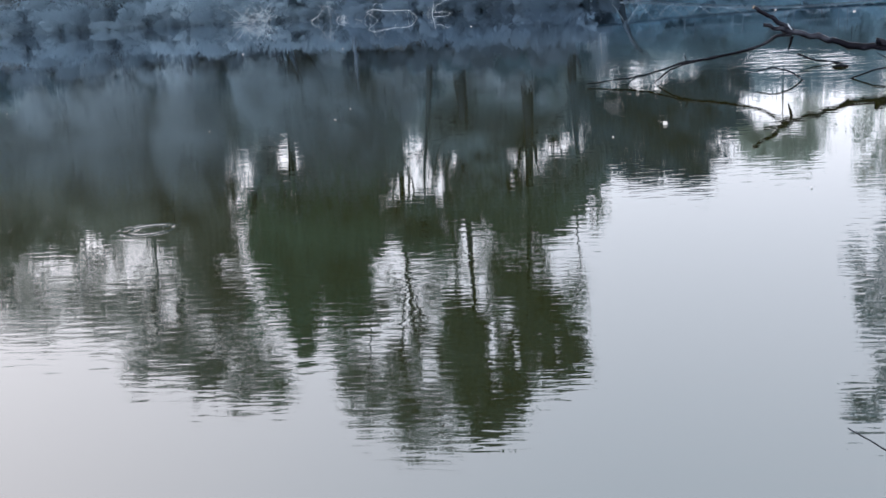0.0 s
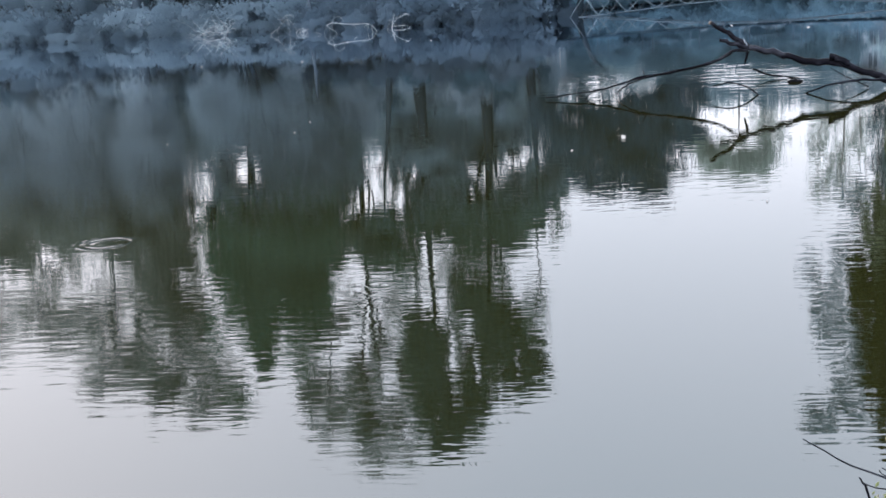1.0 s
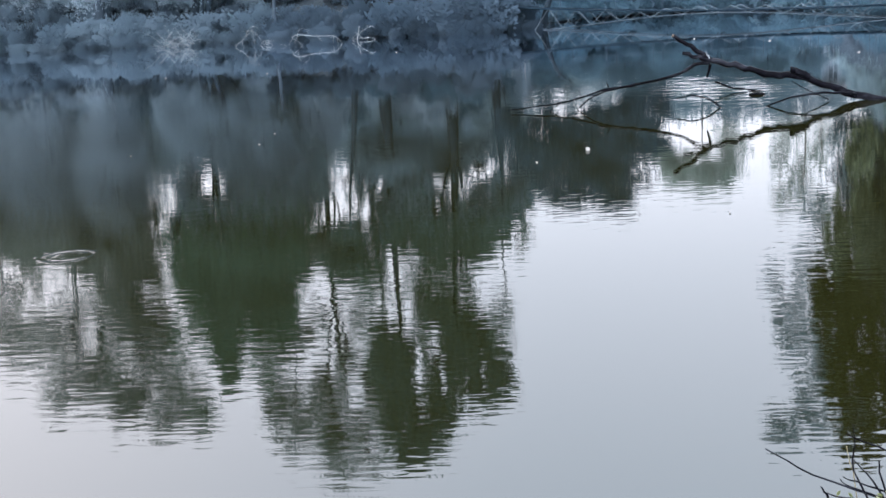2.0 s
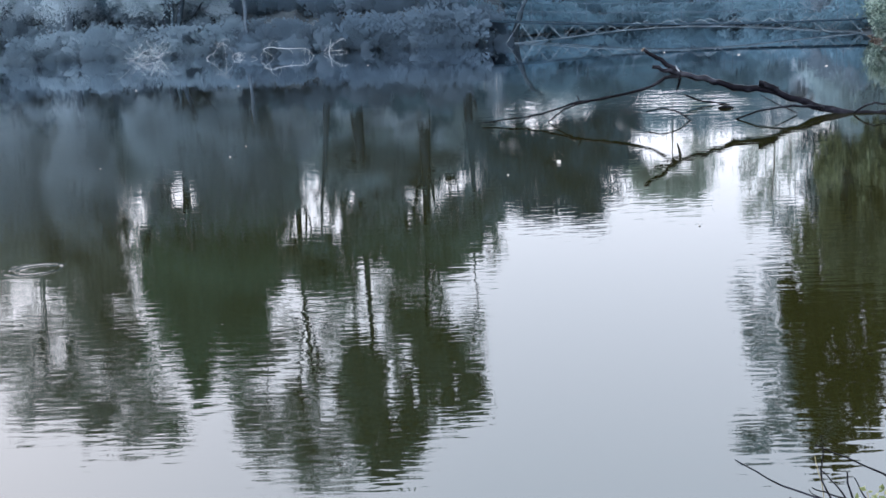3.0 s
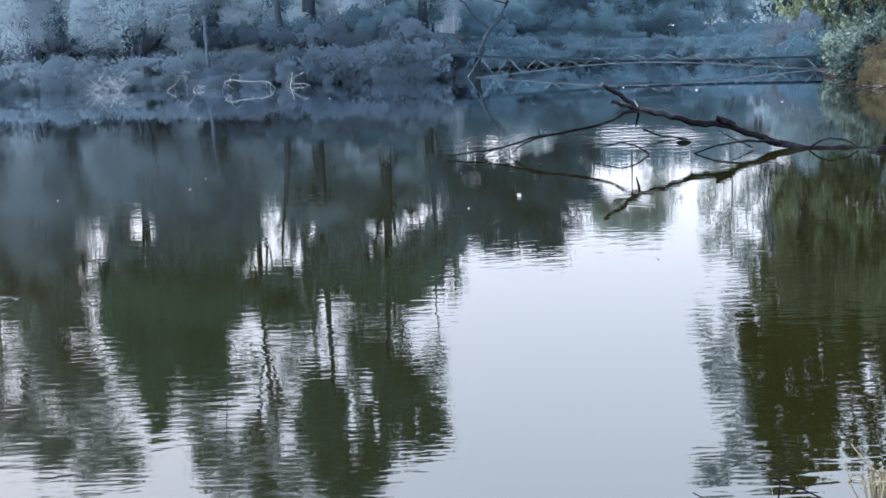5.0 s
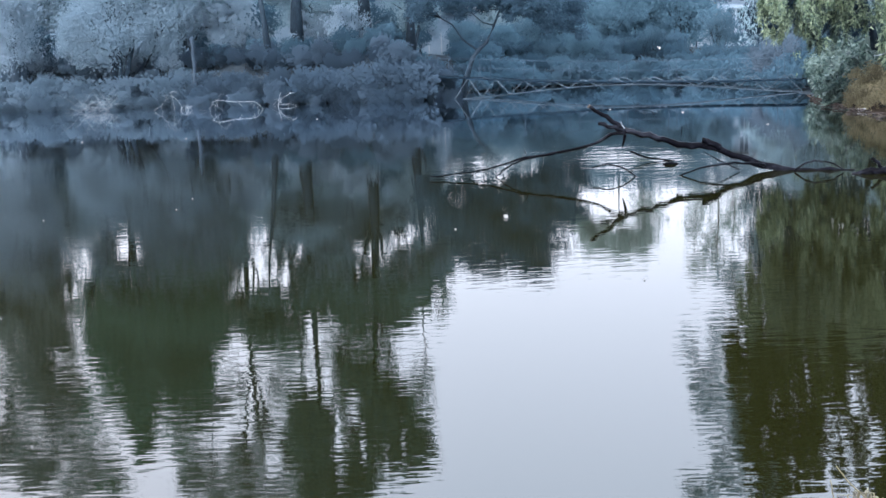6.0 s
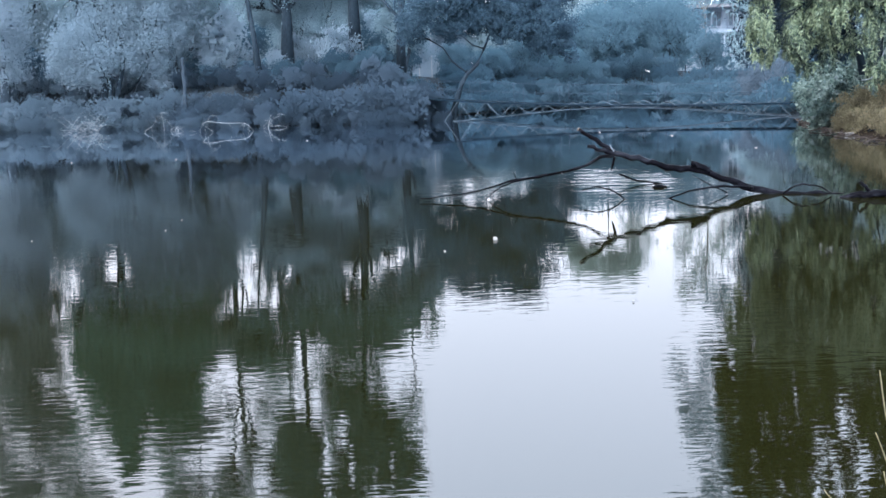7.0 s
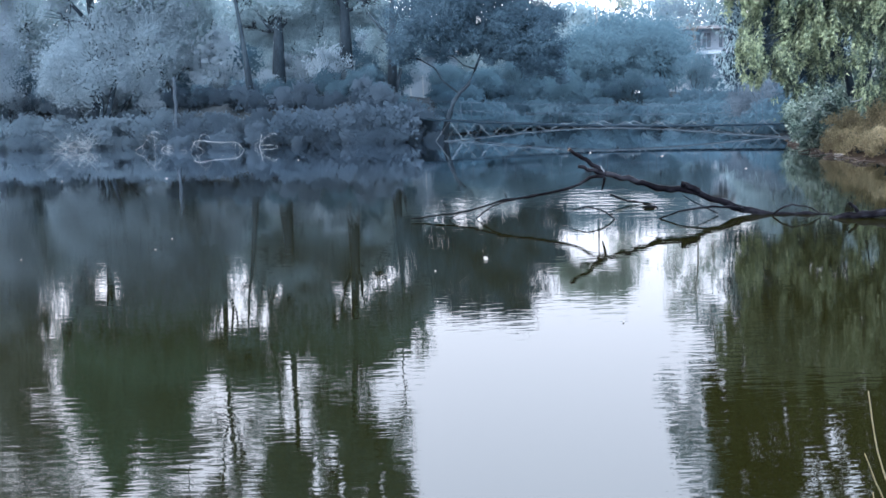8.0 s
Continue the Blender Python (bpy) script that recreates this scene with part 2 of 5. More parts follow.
WHITE_WALL = surface("white_plaster", (0.26, 0.32, 0.39), (0.32, 0.39, 0.465), (0.4, 0.465, 0.54), 0.8, 8.0, 0.9, 0.2)
FRESH_PAINT = surface("white_paint", (0.24, 0.28, 0.32), (0.31, 0.35, 0.39), (0.38, 0.42, 0.46), 0.8, 8.0, 0.8, 0.2)
ROOF = surface("roof_sheet", (0.2, 0.21, 0.24), (0.28, 0.29, 0.32), (0.36, 0.37, 0.40), 0.8, 8.0, 0.8, 0.3)
GREY_WALL = surface("weathered_plaster", (0.16, 0.22, 0.28), (0.2, 0.265, 0.33), (0.25, 0.32, 0.38), 0.8, 8.0, 0.9, 0.3)
DARK_PANE = surface("window_pane", (0.06, 0.09, 0.125), (0.08, 0.115, 0.155), (0.11, 0.15, 0.19), 0.5, 3.0, 0.4, 0.0)
FOAM = surface("white_foam", (0.18, 0.185, 0.195), (0.26, 0.265, 0.275), (0.33, 0.335, 0.34), 8.0, 60.0, 0.8, 0.3)
STONE = surface("shore_stone", (0.012, 0.011, 0.010), (0.026, 0.024, 0.022), (0.05, 0.046, 0.042), 3.0, 25.0, 0.9, 0.6, depth=0.02)
# the same brush with more haze painted into its colour
LEAF_BRUSH_HAZED = leafage("pale_brush", (0.078, 0.117, 0.156), (0.085, 0.128, 0.169), (0.095, 0.141, 0.184), 0.38, 0.8, 0.12)
STRAW = leafage("straw_stalk", (0.09, 0.077, 0.042), (0.16, 0.138, 0.08), (0.27, 0.24, 0.15), 0.3, 0.7)
HERB = leafage("pale_herb", (0.05, 0.07, 0.024), (0.11, 0.13, 0.048), (0.32, 0.33, 0.22), 0.4, 0.6)


# ---- mesh helpers ----
RNG = np.random.default_rng(7)


class Shape:
    """Collects vertices and faces for one mesh."""

    def __init__(self):
        self.v, self.f = [], []

    def tube(self, pts, radii, sides=7, jitter=0.0):
        pts = [Vector(p) for p in pts]
        start = len(self.v)
        for i, p in enumerate(pts):
            d = (pts[min(i + 1, len(pts) - 1)] - pts[max(i - 1, 0)]).normalized()
            side = d.cross(Vector((0.31, 0.2, 0.93) if abs(d.z) < 0.9 else (1, 0.1, 0))).normalized()
            up = d.cross(side)
            for k in range(sides):
                a = 2 * math.pi * k / sides
                r = radii[i] * (1 + (RNG.uniform(-jitter, jitter) if jitter else 0))
                self.v.append(tuple(p + side * (math.cos(a) * r) + up * (math.sin(a) * r)))
        for i in range(len(pts) - 1):
            for k in range(sides):
                a, b = start + i * sides + k, start + i * sides + (k + 1) % sides
                self.f.append((a, b, b + sides, a + sides))
        self.f.append(tuple(start + k for k in reversed(range(sides))))
        self.f.append(tuple(start + (len(pts) - 1) * sides + k for k in range(sides)))
        return self

    def box(self, x0, x1, y0, y1, z0, z1):
        s = len(self.v)
        self.v += [(x0, y0, z0), (x1, y0, z0), (x1, y1, z0), (x0, y1, z0), (x0, y0, z1), (x1, y0, z1), (x1, y1, z1), (x0, y1, z1)]
        self.f += [tuple(s + i for i in q) for q in ((3, 2, 1, 0), (4, 5, 6, 7), (0, 1, 5, 4), (1, 2, 6, 5), (2, 3, 7, 6), (3, 0, 4, 7))]
        return self

    def mesh(self, name, mat, smooth=False):
        me = bpy.data.meshes.new(name)
        me.from_pydata(self.v, [], self.f)
        me.materials.append(mat)
        if smooth:
            me.shade_smooth()
        return me


def quads(name, q, mat):
    """A mesh of loose leaf blades from an array (n, corners, 3)."""
    count, k = q.shape[:2]
    me = bpy.data.meshes.new(name)
    me.vertices.add(count * k)
    me.vertices.foreach_set("co", np.ascontiguousarray(q, dtype=np.float32).ravel())
    me.loops.add(count * k)
    me.loops.foreach_set("vertex_index", np.arange(count * k, dtype=np.int32))
    me.polygons.add(count)
    me.polygons.foreach_set("loop_start", np.arange(0, count * k, k, dtype=np.int32))
    me.update(calc_edges=True)
    me.materials.append(mat)
    return me


def part(name, me, parent, label=""):
    ob = new(name, me)
    ob.parent = parent
    return tagged(ob, label) if label else ob


def thing(name, place, label, category, group="", kind=""):
    ob = new(name)
    ob.location = place
    return tagged(ob, label, category, group, kind)


LIGHT_SIDE = np.array((0.08, -0.9, 0.3))


def leaves_at(points, size, droop=0.3, slim=0.42, diamond=False, facing=2.8):
    """Leaf blades at the points, hanging by droop and turned to the open, light side by facing: pointed triangles, or diamonds for near plants."""
    n = len(points)
    flat = RNG.normal(size=(n, 3)) * 0.5 + LIGHT_SIDE * facing
    flat /= np.linalg.norm(flat, axis=1)[:, None]
    d = RNG.normal(size=(n, 3))
    d[:, 2] -= droop * 2
    d -= flat * (d * flat).sum(axis=1)[:, None]
    d /= np.linalg.norm(d, axis=1)[:, None]
    s = np.cross(flat, d)
    ln = size * RNG.uniform(0.6, 1.4, n)[:, None]
    w = ln * slim
    p = np.asarray(points)
    if not diamond:
        return np.stack([p - s * w * 0.5, p + s * w * 0.5, p + d * ln], axis=1)
    return np.stack([p, p + d * ln * 0.45 + s * w * 0.5, p + d * ln, p + d * ln * 0.5 - s * w * 0.5], axis=1)


def clump_points(c, r, n, sub, tight=0.3, hollow=0.25, form=(0.62, 0.62, 0.5)):
    """Points of a leafy lump: sub-clusters scattered through an ellipsoid, so that gaps stay between them."""
    c, r = np.asarray(c, float), np.asarray(r, float)
    dirs = RNG.normal(size=(sub, 3))
    dirs /= np.linalg.norm(dirs, axis=1)[:, None]
    rad = (hollow + (1 - hollow) * RNG.uniform(0, 1, sub) ** 0.6)[:, None]
    cen = c + dirs * rad * r
    size = r.mean() * tight * RNG.uniform(0.6, 1.4, sub)
    k = RNG.integers(0, sub, n)
    return cen[k] + RNG.normal(size=(n, 3)) * size[k][:, None] * np.array(form), cen


def make_tree(name, base, trunk, lumps, bark, leaf, label, girth, size=0.2, droop=0.3, twigs=True, category="tree", group="", slim=0.42, form=(0.62, 0.62, 0.5), tight=0.3, unhazed_leaf=None, facing=2.8, openings=(), stoutest=1.0):
    """A tree: a tapered trunk with limbs reaching each lump of the crown, twigs, and leaf blades.
    trunk: points from the base up (world). lumps: (x, y, z, rx, ry, rz, leaves, clusters) in the world."""
    root = thing(name, base, label, category, group)
    o = np.array(base)
    s = Shape()
    tp = [np.array(p, float) - o for p in trunk]
    m = len(tp)
    rad = [girth * (1 - 0.86 * i / max(m - 1, 1)) for i in range(m)]
    rad[0] *= 1.35
    s.tube(tp, rad, 9, 0.07)
    chunks, tops = [], []
    for x, y, z, rx, ry, rz, n, sub, *own in lumps:
        c = np.array((x, y, z)) - o
        below = [i for i in range(m) if tp[i][2] < c[2] - 0.15 * rz] or [0]
        if stoutest < 1.0:
            below = range(m // 2, m)
        near = min(below, key=lambda i: np.linalg.norm(tp[i] - c) + (0 if i else 3))
        a = tp[near]
        mid = a * 0.45 + c * 0.55 + RNG.normal(size=3) * 0.1 * np.linalg.norm(c - a) * np.array([1, 1, 0.4])
        r0 = min(rad[near] * 0.6, 0.16 * girth + 0.03 * np.linalg.norm(c - a), stoutest)
        s.tube([a, (a + mid) / 2 + RNG.normal(size=3) * 0.12, mid, c], [r0, r0 * 0.8, r0 * 0.6, r0 * 0.25], 6)
        pts, cen = clump_points(c, (rx, ry, rz), n, sub, tight, form=form)
        keep = np.ones(len(pts), bool)
        for gx0, gz0, gw, gh in openings:
            inside = ((pts[:, 0] + o[0] - gx0) / gw) ** 2 + ((pts[:, 2] + o[2] + 0.1 - gz0) / gh) ** 2
            keep &= inside * RNG.uniform(0.9, 2.6, len(pts)) > 1
        pts = pts[keep]
        blades = leaves_at(pts, own[0] if own else size, droop, slim, facing=facing)
        # leaves below about 10.6 m keep the haze-tinted colour, higher ones drop it
        high = pts[:, 2] + o[2] + RNG.normal(size=len(pts)) * 1.2 > 10.6 if unhazed_leaf else np.zeros(len(pts), bool)
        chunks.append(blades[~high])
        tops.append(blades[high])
        if twigs:
            for q in cen:
                f = RNG.uniform(0.3, 0.9)
                b = mid * (1 - f) + c * f
                s.tube([b, (b + q) / 2 + RNG.normal(size=3) * 0.08 * rx, q + (q - b) * 0.15], [r0 * 0.3 + 0.01, r0 * 0.18 + 0.008, 0.006], 3)
    part("trunk", s.mesh("trunk", bark, True), root)
    if sum(len(q) for q in chunks):
        part("crown", quads("crown", np.concatenate(chunks), leaf), root)
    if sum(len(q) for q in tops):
        part("upper_crown", quads("upper_crown", np.concatenate(tops), unhazed_leaf), root, "greener upper crown without the haze tint")
    return root


# ---- ground and pond ----
SHORE = [(-90, 3), (-30, 3), (0, 3.7), (1.2, 3.95), (3, 5.2), (5, 8), (8, 13), (11.5, 23), (12.2, 31), (12.25, 34), (12.9, 39), (14.2, 45),
         (15.2, 51), (15.8, 58), (16, 68), (13, 77), (6, 78), (0.5, 71), (-0.6, 62.3), (-3, 60.5), (-8, 62.5), (-13, 65), (-21, 68.5),
         (-32, 70), (-60, 71), (-90, 68)]
HEIGHTS = [(0, 0, 0.62), (-30, 0, 0.6), (6, 6, 0.7), (14, 20, 1.0), (15, 34, 1.9), (18, 48, 1.6), (18, 65, 1.4), (8, 84, 2.2), (-4, 68, 2.6),
           (-15, 70, 2.7), (-35, 80, 2.9), (-70, 90, 3.0), (-100, 40, 1.0), (25, 100, 2.0), (0, 100, 2.6)]


def shore_distance(px, py):
    """Metres to the shore line: above zero on land, below it in the pond."""
    best = np.full(px.shape, 1e9)
    inside = np.zeros(px.shape, bool)
    for (x0, y0), (x1, y1) in zip(SHORE, SHORE[1:] + SHORE[:1]):
        ex, ey = x1 - x0, y1 - y0
        t = np.clip(((px - x0) * ex + (py - y0) * ey) / (ex * ex + ey * ey), 0, 1)
        best = np.minimum(best, np.hypot(px - x0 - t * ex, py - y0 - t * ey))
        if y0 != y1:
            cross = ((y0 > py) != (y1 > py)) & (px < ex * (py - y0) / ey + x0)
            inside ^= cross
    return np.where(inside, -best, best)


def land_height(px, py):
    px, py = np.asarray(px, float), np.asarray(py, float)
    d = shore_distance(px, py)
    num, den = np.zeros(px.shape), np.zeros(px.shape)
    for x, y, h in HEIGHTS:
        w = 1 / ((px - x) ** 2 + (py - y) ** 2 + 4)
        num, den = num + w * h, den + w
    amp = num / den
    t = np.clip(d / 4.5, 0, 1)
    rough = 0.10 * np.sin(px * 1.7 + 2 * np.sin(py * 0.6)) * np.cos(py * 1.3) + 0.05 * np.sin(px * 4.1 + py * 3.3)
    return np.where(d > 0, 0.02 + amp * t * t * (3 - 2 * t) + rough * np.clip(d / 2, 0, 1), np.maximum(-1.2, 0.35 * d))


def ground_z(x, y):
    return float(land_height(np.array([x]), np.array([y]))[0])


def axis(lo, hi, steps):
    inner = np.concatenate([np.arange(a, b, s) for a, b, s in steps] + [[steps[-1][1]]])
    out = [steps[0][0] - 6 * 1.6 ** k for k in range(12)][::-1]
    far = [steps[-1][1] + 6 * 1.6 ** k for k in range(12)]
    return np.concatenate([out, inner, far])


gx = axis(0, 0, [(-60, -6, 1.0), (-6, 20, 0.4), (20, 44, 1.5)])
gy = axis(0, 0, [(-14, 0, 1.0), (0, 8, 0.4), (8, 28, 1.0), (28, 80, 0.6), (80, 120, 2.0)])
X, Y = np.meshgrid(gx, gy)
Z = land_height(X, Y)
nx, ny = len(gx), len(gy)
me = bpy.data.meshes.new("ground")
idx = np.arange(nx * ny).reshape(ny, nx)
me.from_pydata(np.stack([X, Y, Z], -1).reshape(-1, 3).tolist(), [], np.stack([idx[:-1, :-1], idx[:-1, 1:], idx[1:, 1:], idx[1:, :-1]], -1).reshape(-1, 4).tolist())
en, el, ep = EARTH.node_tree.nodes, EARTH.node_tree.links, EARTH.node_tree.nodes["Principled BSDF"]
cool = ep.inputs["Base Color"].links[0].from_socket
red = ramp(en, el, noise_node(en, el, 2.5, 6).outputs["Fac"], [(0.3, (0.010, 0.008, 0.0065)), (0.55, (0.022, 0.017, 0.013)), (0.8, (0.05, 0.039, 0.03))])
soil_co, soil_xyz, soil_x, soil_y = en.new("ShaderNodeTexCoord"), en.new("ShaderNodeSeparateXYZ"), en.new("ShaderNodeMapRange"), en.new("ShaderNodeMapRange")
el.new(soil_co.outputs["Object"], soil_xyz.inputs[0])
for node, axis_name, lo, hi in ((soil_x, "X", 9.0, 11.5), (soil_y, "Y", 49.0, 43.0)):
    el.new(soil_xyz.outputs[axis_name], node.inputs["Value"])
    node.inputs["From Min"].default_value, node.inputs["From Max"].default_value = lo, hi
soil_both, soil_mix = en.new("ShaderNodeMath"), en.new("ShaderNodeMixRGB")
soil_both.operation = "MULTIPLY"
el.new(soil_x.outputs[0], soil_both.inputs[0])
el.new(soil_y.outputs[0], soil_both.inputs[1])
el.new(soil_both.outputs[0], soil_mix.inputs["Fac"])
el.new(cool, soil_mix.inputs["Color1"])
el.new(red.outputs[0], soil_mix.inputs["Color2"])
el.new(soil_mix.outputs[0], ep.inputs["Base Color"])
me.materials.append(EARTH)
me.shade_smooth()
tagged(new("ground", me), "dark earth banks of a pond with dry litter", "ground", kind="structure")
wm = bpy.data.meshes.new("water")
wm.from_pydata([(-92, 1, 0), (30, 1, 0), (30, 88, 0), (-92, 88, 0)], [], [(0, 1, 2, 3)])
wm.materials.append(WATER)
tagged(new("water", wm), "still murky green pond water mirroring trees and sky", "water", kind="structure")


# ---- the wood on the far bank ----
# haze-tinted leaf of the lower crown to its unhazed upper version
UNHAZED = {LEAF_PALE.name: TOP_PALE, LEAF_HAZE_GREY.name: TOP_GREY, LEAF_GREY.name: TOP_GREY, LEAF_DUSK.name: TOP_DUSK, LEAF_DARK.name: TOP_DARK}
WOOD = "tall trees of the far wood"


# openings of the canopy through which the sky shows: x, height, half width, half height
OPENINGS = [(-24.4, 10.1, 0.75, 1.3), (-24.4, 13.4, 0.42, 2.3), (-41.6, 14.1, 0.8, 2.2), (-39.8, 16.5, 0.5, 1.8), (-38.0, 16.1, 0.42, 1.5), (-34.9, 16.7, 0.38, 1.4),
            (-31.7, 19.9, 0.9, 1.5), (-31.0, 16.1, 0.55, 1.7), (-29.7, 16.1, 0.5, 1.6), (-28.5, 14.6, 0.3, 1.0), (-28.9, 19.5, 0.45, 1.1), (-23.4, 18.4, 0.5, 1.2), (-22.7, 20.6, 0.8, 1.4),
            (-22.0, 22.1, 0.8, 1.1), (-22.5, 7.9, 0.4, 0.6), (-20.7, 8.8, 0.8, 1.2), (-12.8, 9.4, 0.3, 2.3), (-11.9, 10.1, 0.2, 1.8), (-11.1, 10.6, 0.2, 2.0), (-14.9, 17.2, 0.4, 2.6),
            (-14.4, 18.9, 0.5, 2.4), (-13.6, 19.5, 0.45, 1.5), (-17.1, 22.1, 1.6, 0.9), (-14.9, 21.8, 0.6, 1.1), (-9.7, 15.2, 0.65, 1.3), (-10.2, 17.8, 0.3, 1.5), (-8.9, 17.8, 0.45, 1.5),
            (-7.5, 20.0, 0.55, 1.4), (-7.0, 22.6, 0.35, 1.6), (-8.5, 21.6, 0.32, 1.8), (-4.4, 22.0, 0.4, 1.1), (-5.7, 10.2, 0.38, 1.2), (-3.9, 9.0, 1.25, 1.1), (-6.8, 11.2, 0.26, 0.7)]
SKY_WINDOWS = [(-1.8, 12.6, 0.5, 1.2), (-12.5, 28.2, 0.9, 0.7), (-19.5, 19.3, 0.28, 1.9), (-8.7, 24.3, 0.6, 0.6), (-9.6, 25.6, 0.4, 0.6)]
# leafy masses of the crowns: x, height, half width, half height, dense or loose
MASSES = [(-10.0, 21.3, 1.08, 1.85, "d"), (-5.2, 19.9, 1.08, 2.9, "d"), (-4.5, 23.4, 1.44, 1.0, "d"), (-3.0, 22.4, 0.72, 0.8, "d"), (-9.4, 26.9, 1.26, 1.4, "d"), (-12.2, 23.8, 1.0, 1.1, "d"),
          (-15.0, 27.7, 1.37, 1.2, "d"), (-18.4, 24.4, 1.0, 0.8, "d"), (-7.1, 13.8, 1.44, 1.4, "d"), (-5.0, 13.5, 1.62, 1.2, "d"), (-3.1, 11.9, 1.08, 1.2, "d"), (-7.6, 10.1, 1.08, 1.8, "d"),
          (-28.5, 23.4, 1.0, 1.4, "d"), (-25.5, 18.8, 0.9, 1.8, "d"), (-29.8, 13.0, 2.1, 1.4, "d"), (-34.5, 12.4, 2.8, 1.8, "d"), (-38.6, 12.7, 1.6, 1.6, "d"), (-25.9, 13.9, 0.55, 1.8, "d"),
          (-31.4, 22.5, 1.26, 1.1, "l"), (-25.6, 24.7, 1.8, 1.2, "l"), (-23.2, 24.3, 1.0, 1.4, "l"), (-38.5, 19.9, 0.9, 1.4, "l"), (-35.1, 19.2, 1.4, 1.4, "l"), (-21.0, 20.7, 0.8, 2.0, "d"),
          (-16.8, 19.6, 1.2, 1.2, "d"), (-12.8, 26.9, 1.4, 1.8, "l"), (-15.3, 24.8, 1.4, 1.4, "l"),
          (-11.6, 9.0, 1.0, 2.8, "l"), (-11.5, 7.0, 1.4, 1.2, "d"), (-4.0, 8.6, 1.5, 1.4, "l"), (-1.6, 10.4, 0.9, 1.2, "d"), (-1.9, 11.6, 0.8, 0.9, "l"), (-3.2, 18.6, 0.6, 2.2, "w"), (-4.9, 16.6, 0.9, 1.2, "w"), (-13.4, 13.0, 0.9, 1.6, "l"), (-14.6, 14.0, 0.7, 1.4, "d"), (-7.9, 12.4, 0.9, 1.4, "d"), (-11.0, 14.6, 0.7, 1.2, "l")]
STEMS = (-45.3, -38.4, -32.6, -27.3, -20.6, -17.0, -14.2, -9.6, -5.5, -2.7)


def wood_tree(x, y, trunk, lumps, leaf, label, girth, bark=BARK):
    """lumps: (x, y, z, breadth, height, "d" dense, "l" loose or "w" wispy), half-sizes in metres."""
    base = (x, y, ground_z(x, y) - 0.1)
    full = []
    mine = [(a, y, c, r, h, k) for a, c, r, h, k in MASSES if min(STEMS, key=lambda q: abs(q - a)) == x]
    for a, b, c, r, h, kind in lumps + mine:
        area = math.pi * r * h
        cover = {"d": 2.7, "l": 0.52, "w": 0.24}[kind]
        size = 0.125 if c < 9.5 else (0.19 if c < 15 else 0.23)
        if kind != "d":
            size = 0.13
        if kind == "d" and c < 9.5:
            cover = 2.3
        if c > 17 and kind == "l":
            cover *= 0.8
        behind = 2.2 if c < 9 and x > -19 else 0.0
        full.append((a, b + behind, c, r, min(r, 2.4), h, int(cover * area / (0.105 * size * size)), int(10 + area * (3.4 if c < 9.5 else 1.8 if kind == "d" else 2.6)), size))
    return make_tree("tree", base, [base] + trunk, full, bark, leaf, label, girth, 0.18, 0.35, True, "tree", WOOD, unhazed_leaf=UNHAZED.get(leaf.name), facing=4.5, openings=OPENINGS + SKY_WINDOWS)


TALL = "tall dark-barked tree with a loose grey-green crown on the wooded bank"
DENSE = "tall tree with a dense dusky green crown on the wooded bank"
SLIM = "slim tree with a sparse grey crown on the wooded bank"
MID = "mid-height tree with a ragged dark crown on the wooded bank"
# the four leftmost trees carry painted haze in bark as well as leaves
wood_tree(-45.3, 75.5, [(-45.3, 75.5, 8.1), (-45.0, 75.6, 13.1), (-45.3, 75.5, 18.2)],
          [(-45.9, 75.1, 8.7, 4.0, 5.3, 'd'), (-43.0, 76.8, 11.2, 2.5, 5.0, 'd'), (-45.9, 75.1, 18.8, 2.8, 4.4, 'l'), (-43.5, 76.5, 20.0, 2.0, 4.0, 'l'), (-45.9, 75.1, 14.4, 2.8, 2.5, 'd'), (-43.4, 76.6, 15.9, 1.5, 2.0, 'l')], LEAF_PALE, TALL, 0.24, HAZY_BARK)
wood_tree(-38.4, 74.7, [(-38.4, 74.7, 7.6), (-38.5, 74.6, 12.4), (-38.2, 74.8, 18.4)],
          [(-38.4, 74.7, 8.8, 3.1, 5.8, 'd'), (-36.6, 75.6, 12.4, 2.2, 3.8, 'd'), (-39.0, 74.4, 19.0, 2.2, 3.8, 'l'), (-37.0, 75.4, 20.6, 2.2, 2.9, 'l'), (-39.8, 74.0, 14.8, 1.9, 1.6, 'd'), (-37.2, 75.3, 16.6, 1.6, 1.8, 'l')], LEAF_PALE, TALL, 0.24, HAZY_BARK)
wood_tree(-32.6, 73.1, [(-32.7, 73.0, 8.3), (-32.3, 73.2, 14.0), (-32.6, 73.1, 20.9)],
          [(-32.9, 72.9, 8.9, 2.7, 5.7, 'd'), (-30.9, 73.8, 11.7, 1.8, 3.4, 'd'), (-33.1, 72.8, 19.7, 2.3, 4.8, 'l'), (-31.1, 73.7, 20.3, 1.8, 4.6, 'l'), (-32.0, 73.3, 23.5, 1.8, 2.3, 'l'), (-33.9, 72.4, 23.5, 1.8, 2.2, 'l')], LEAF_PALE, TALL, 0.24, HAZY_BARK)
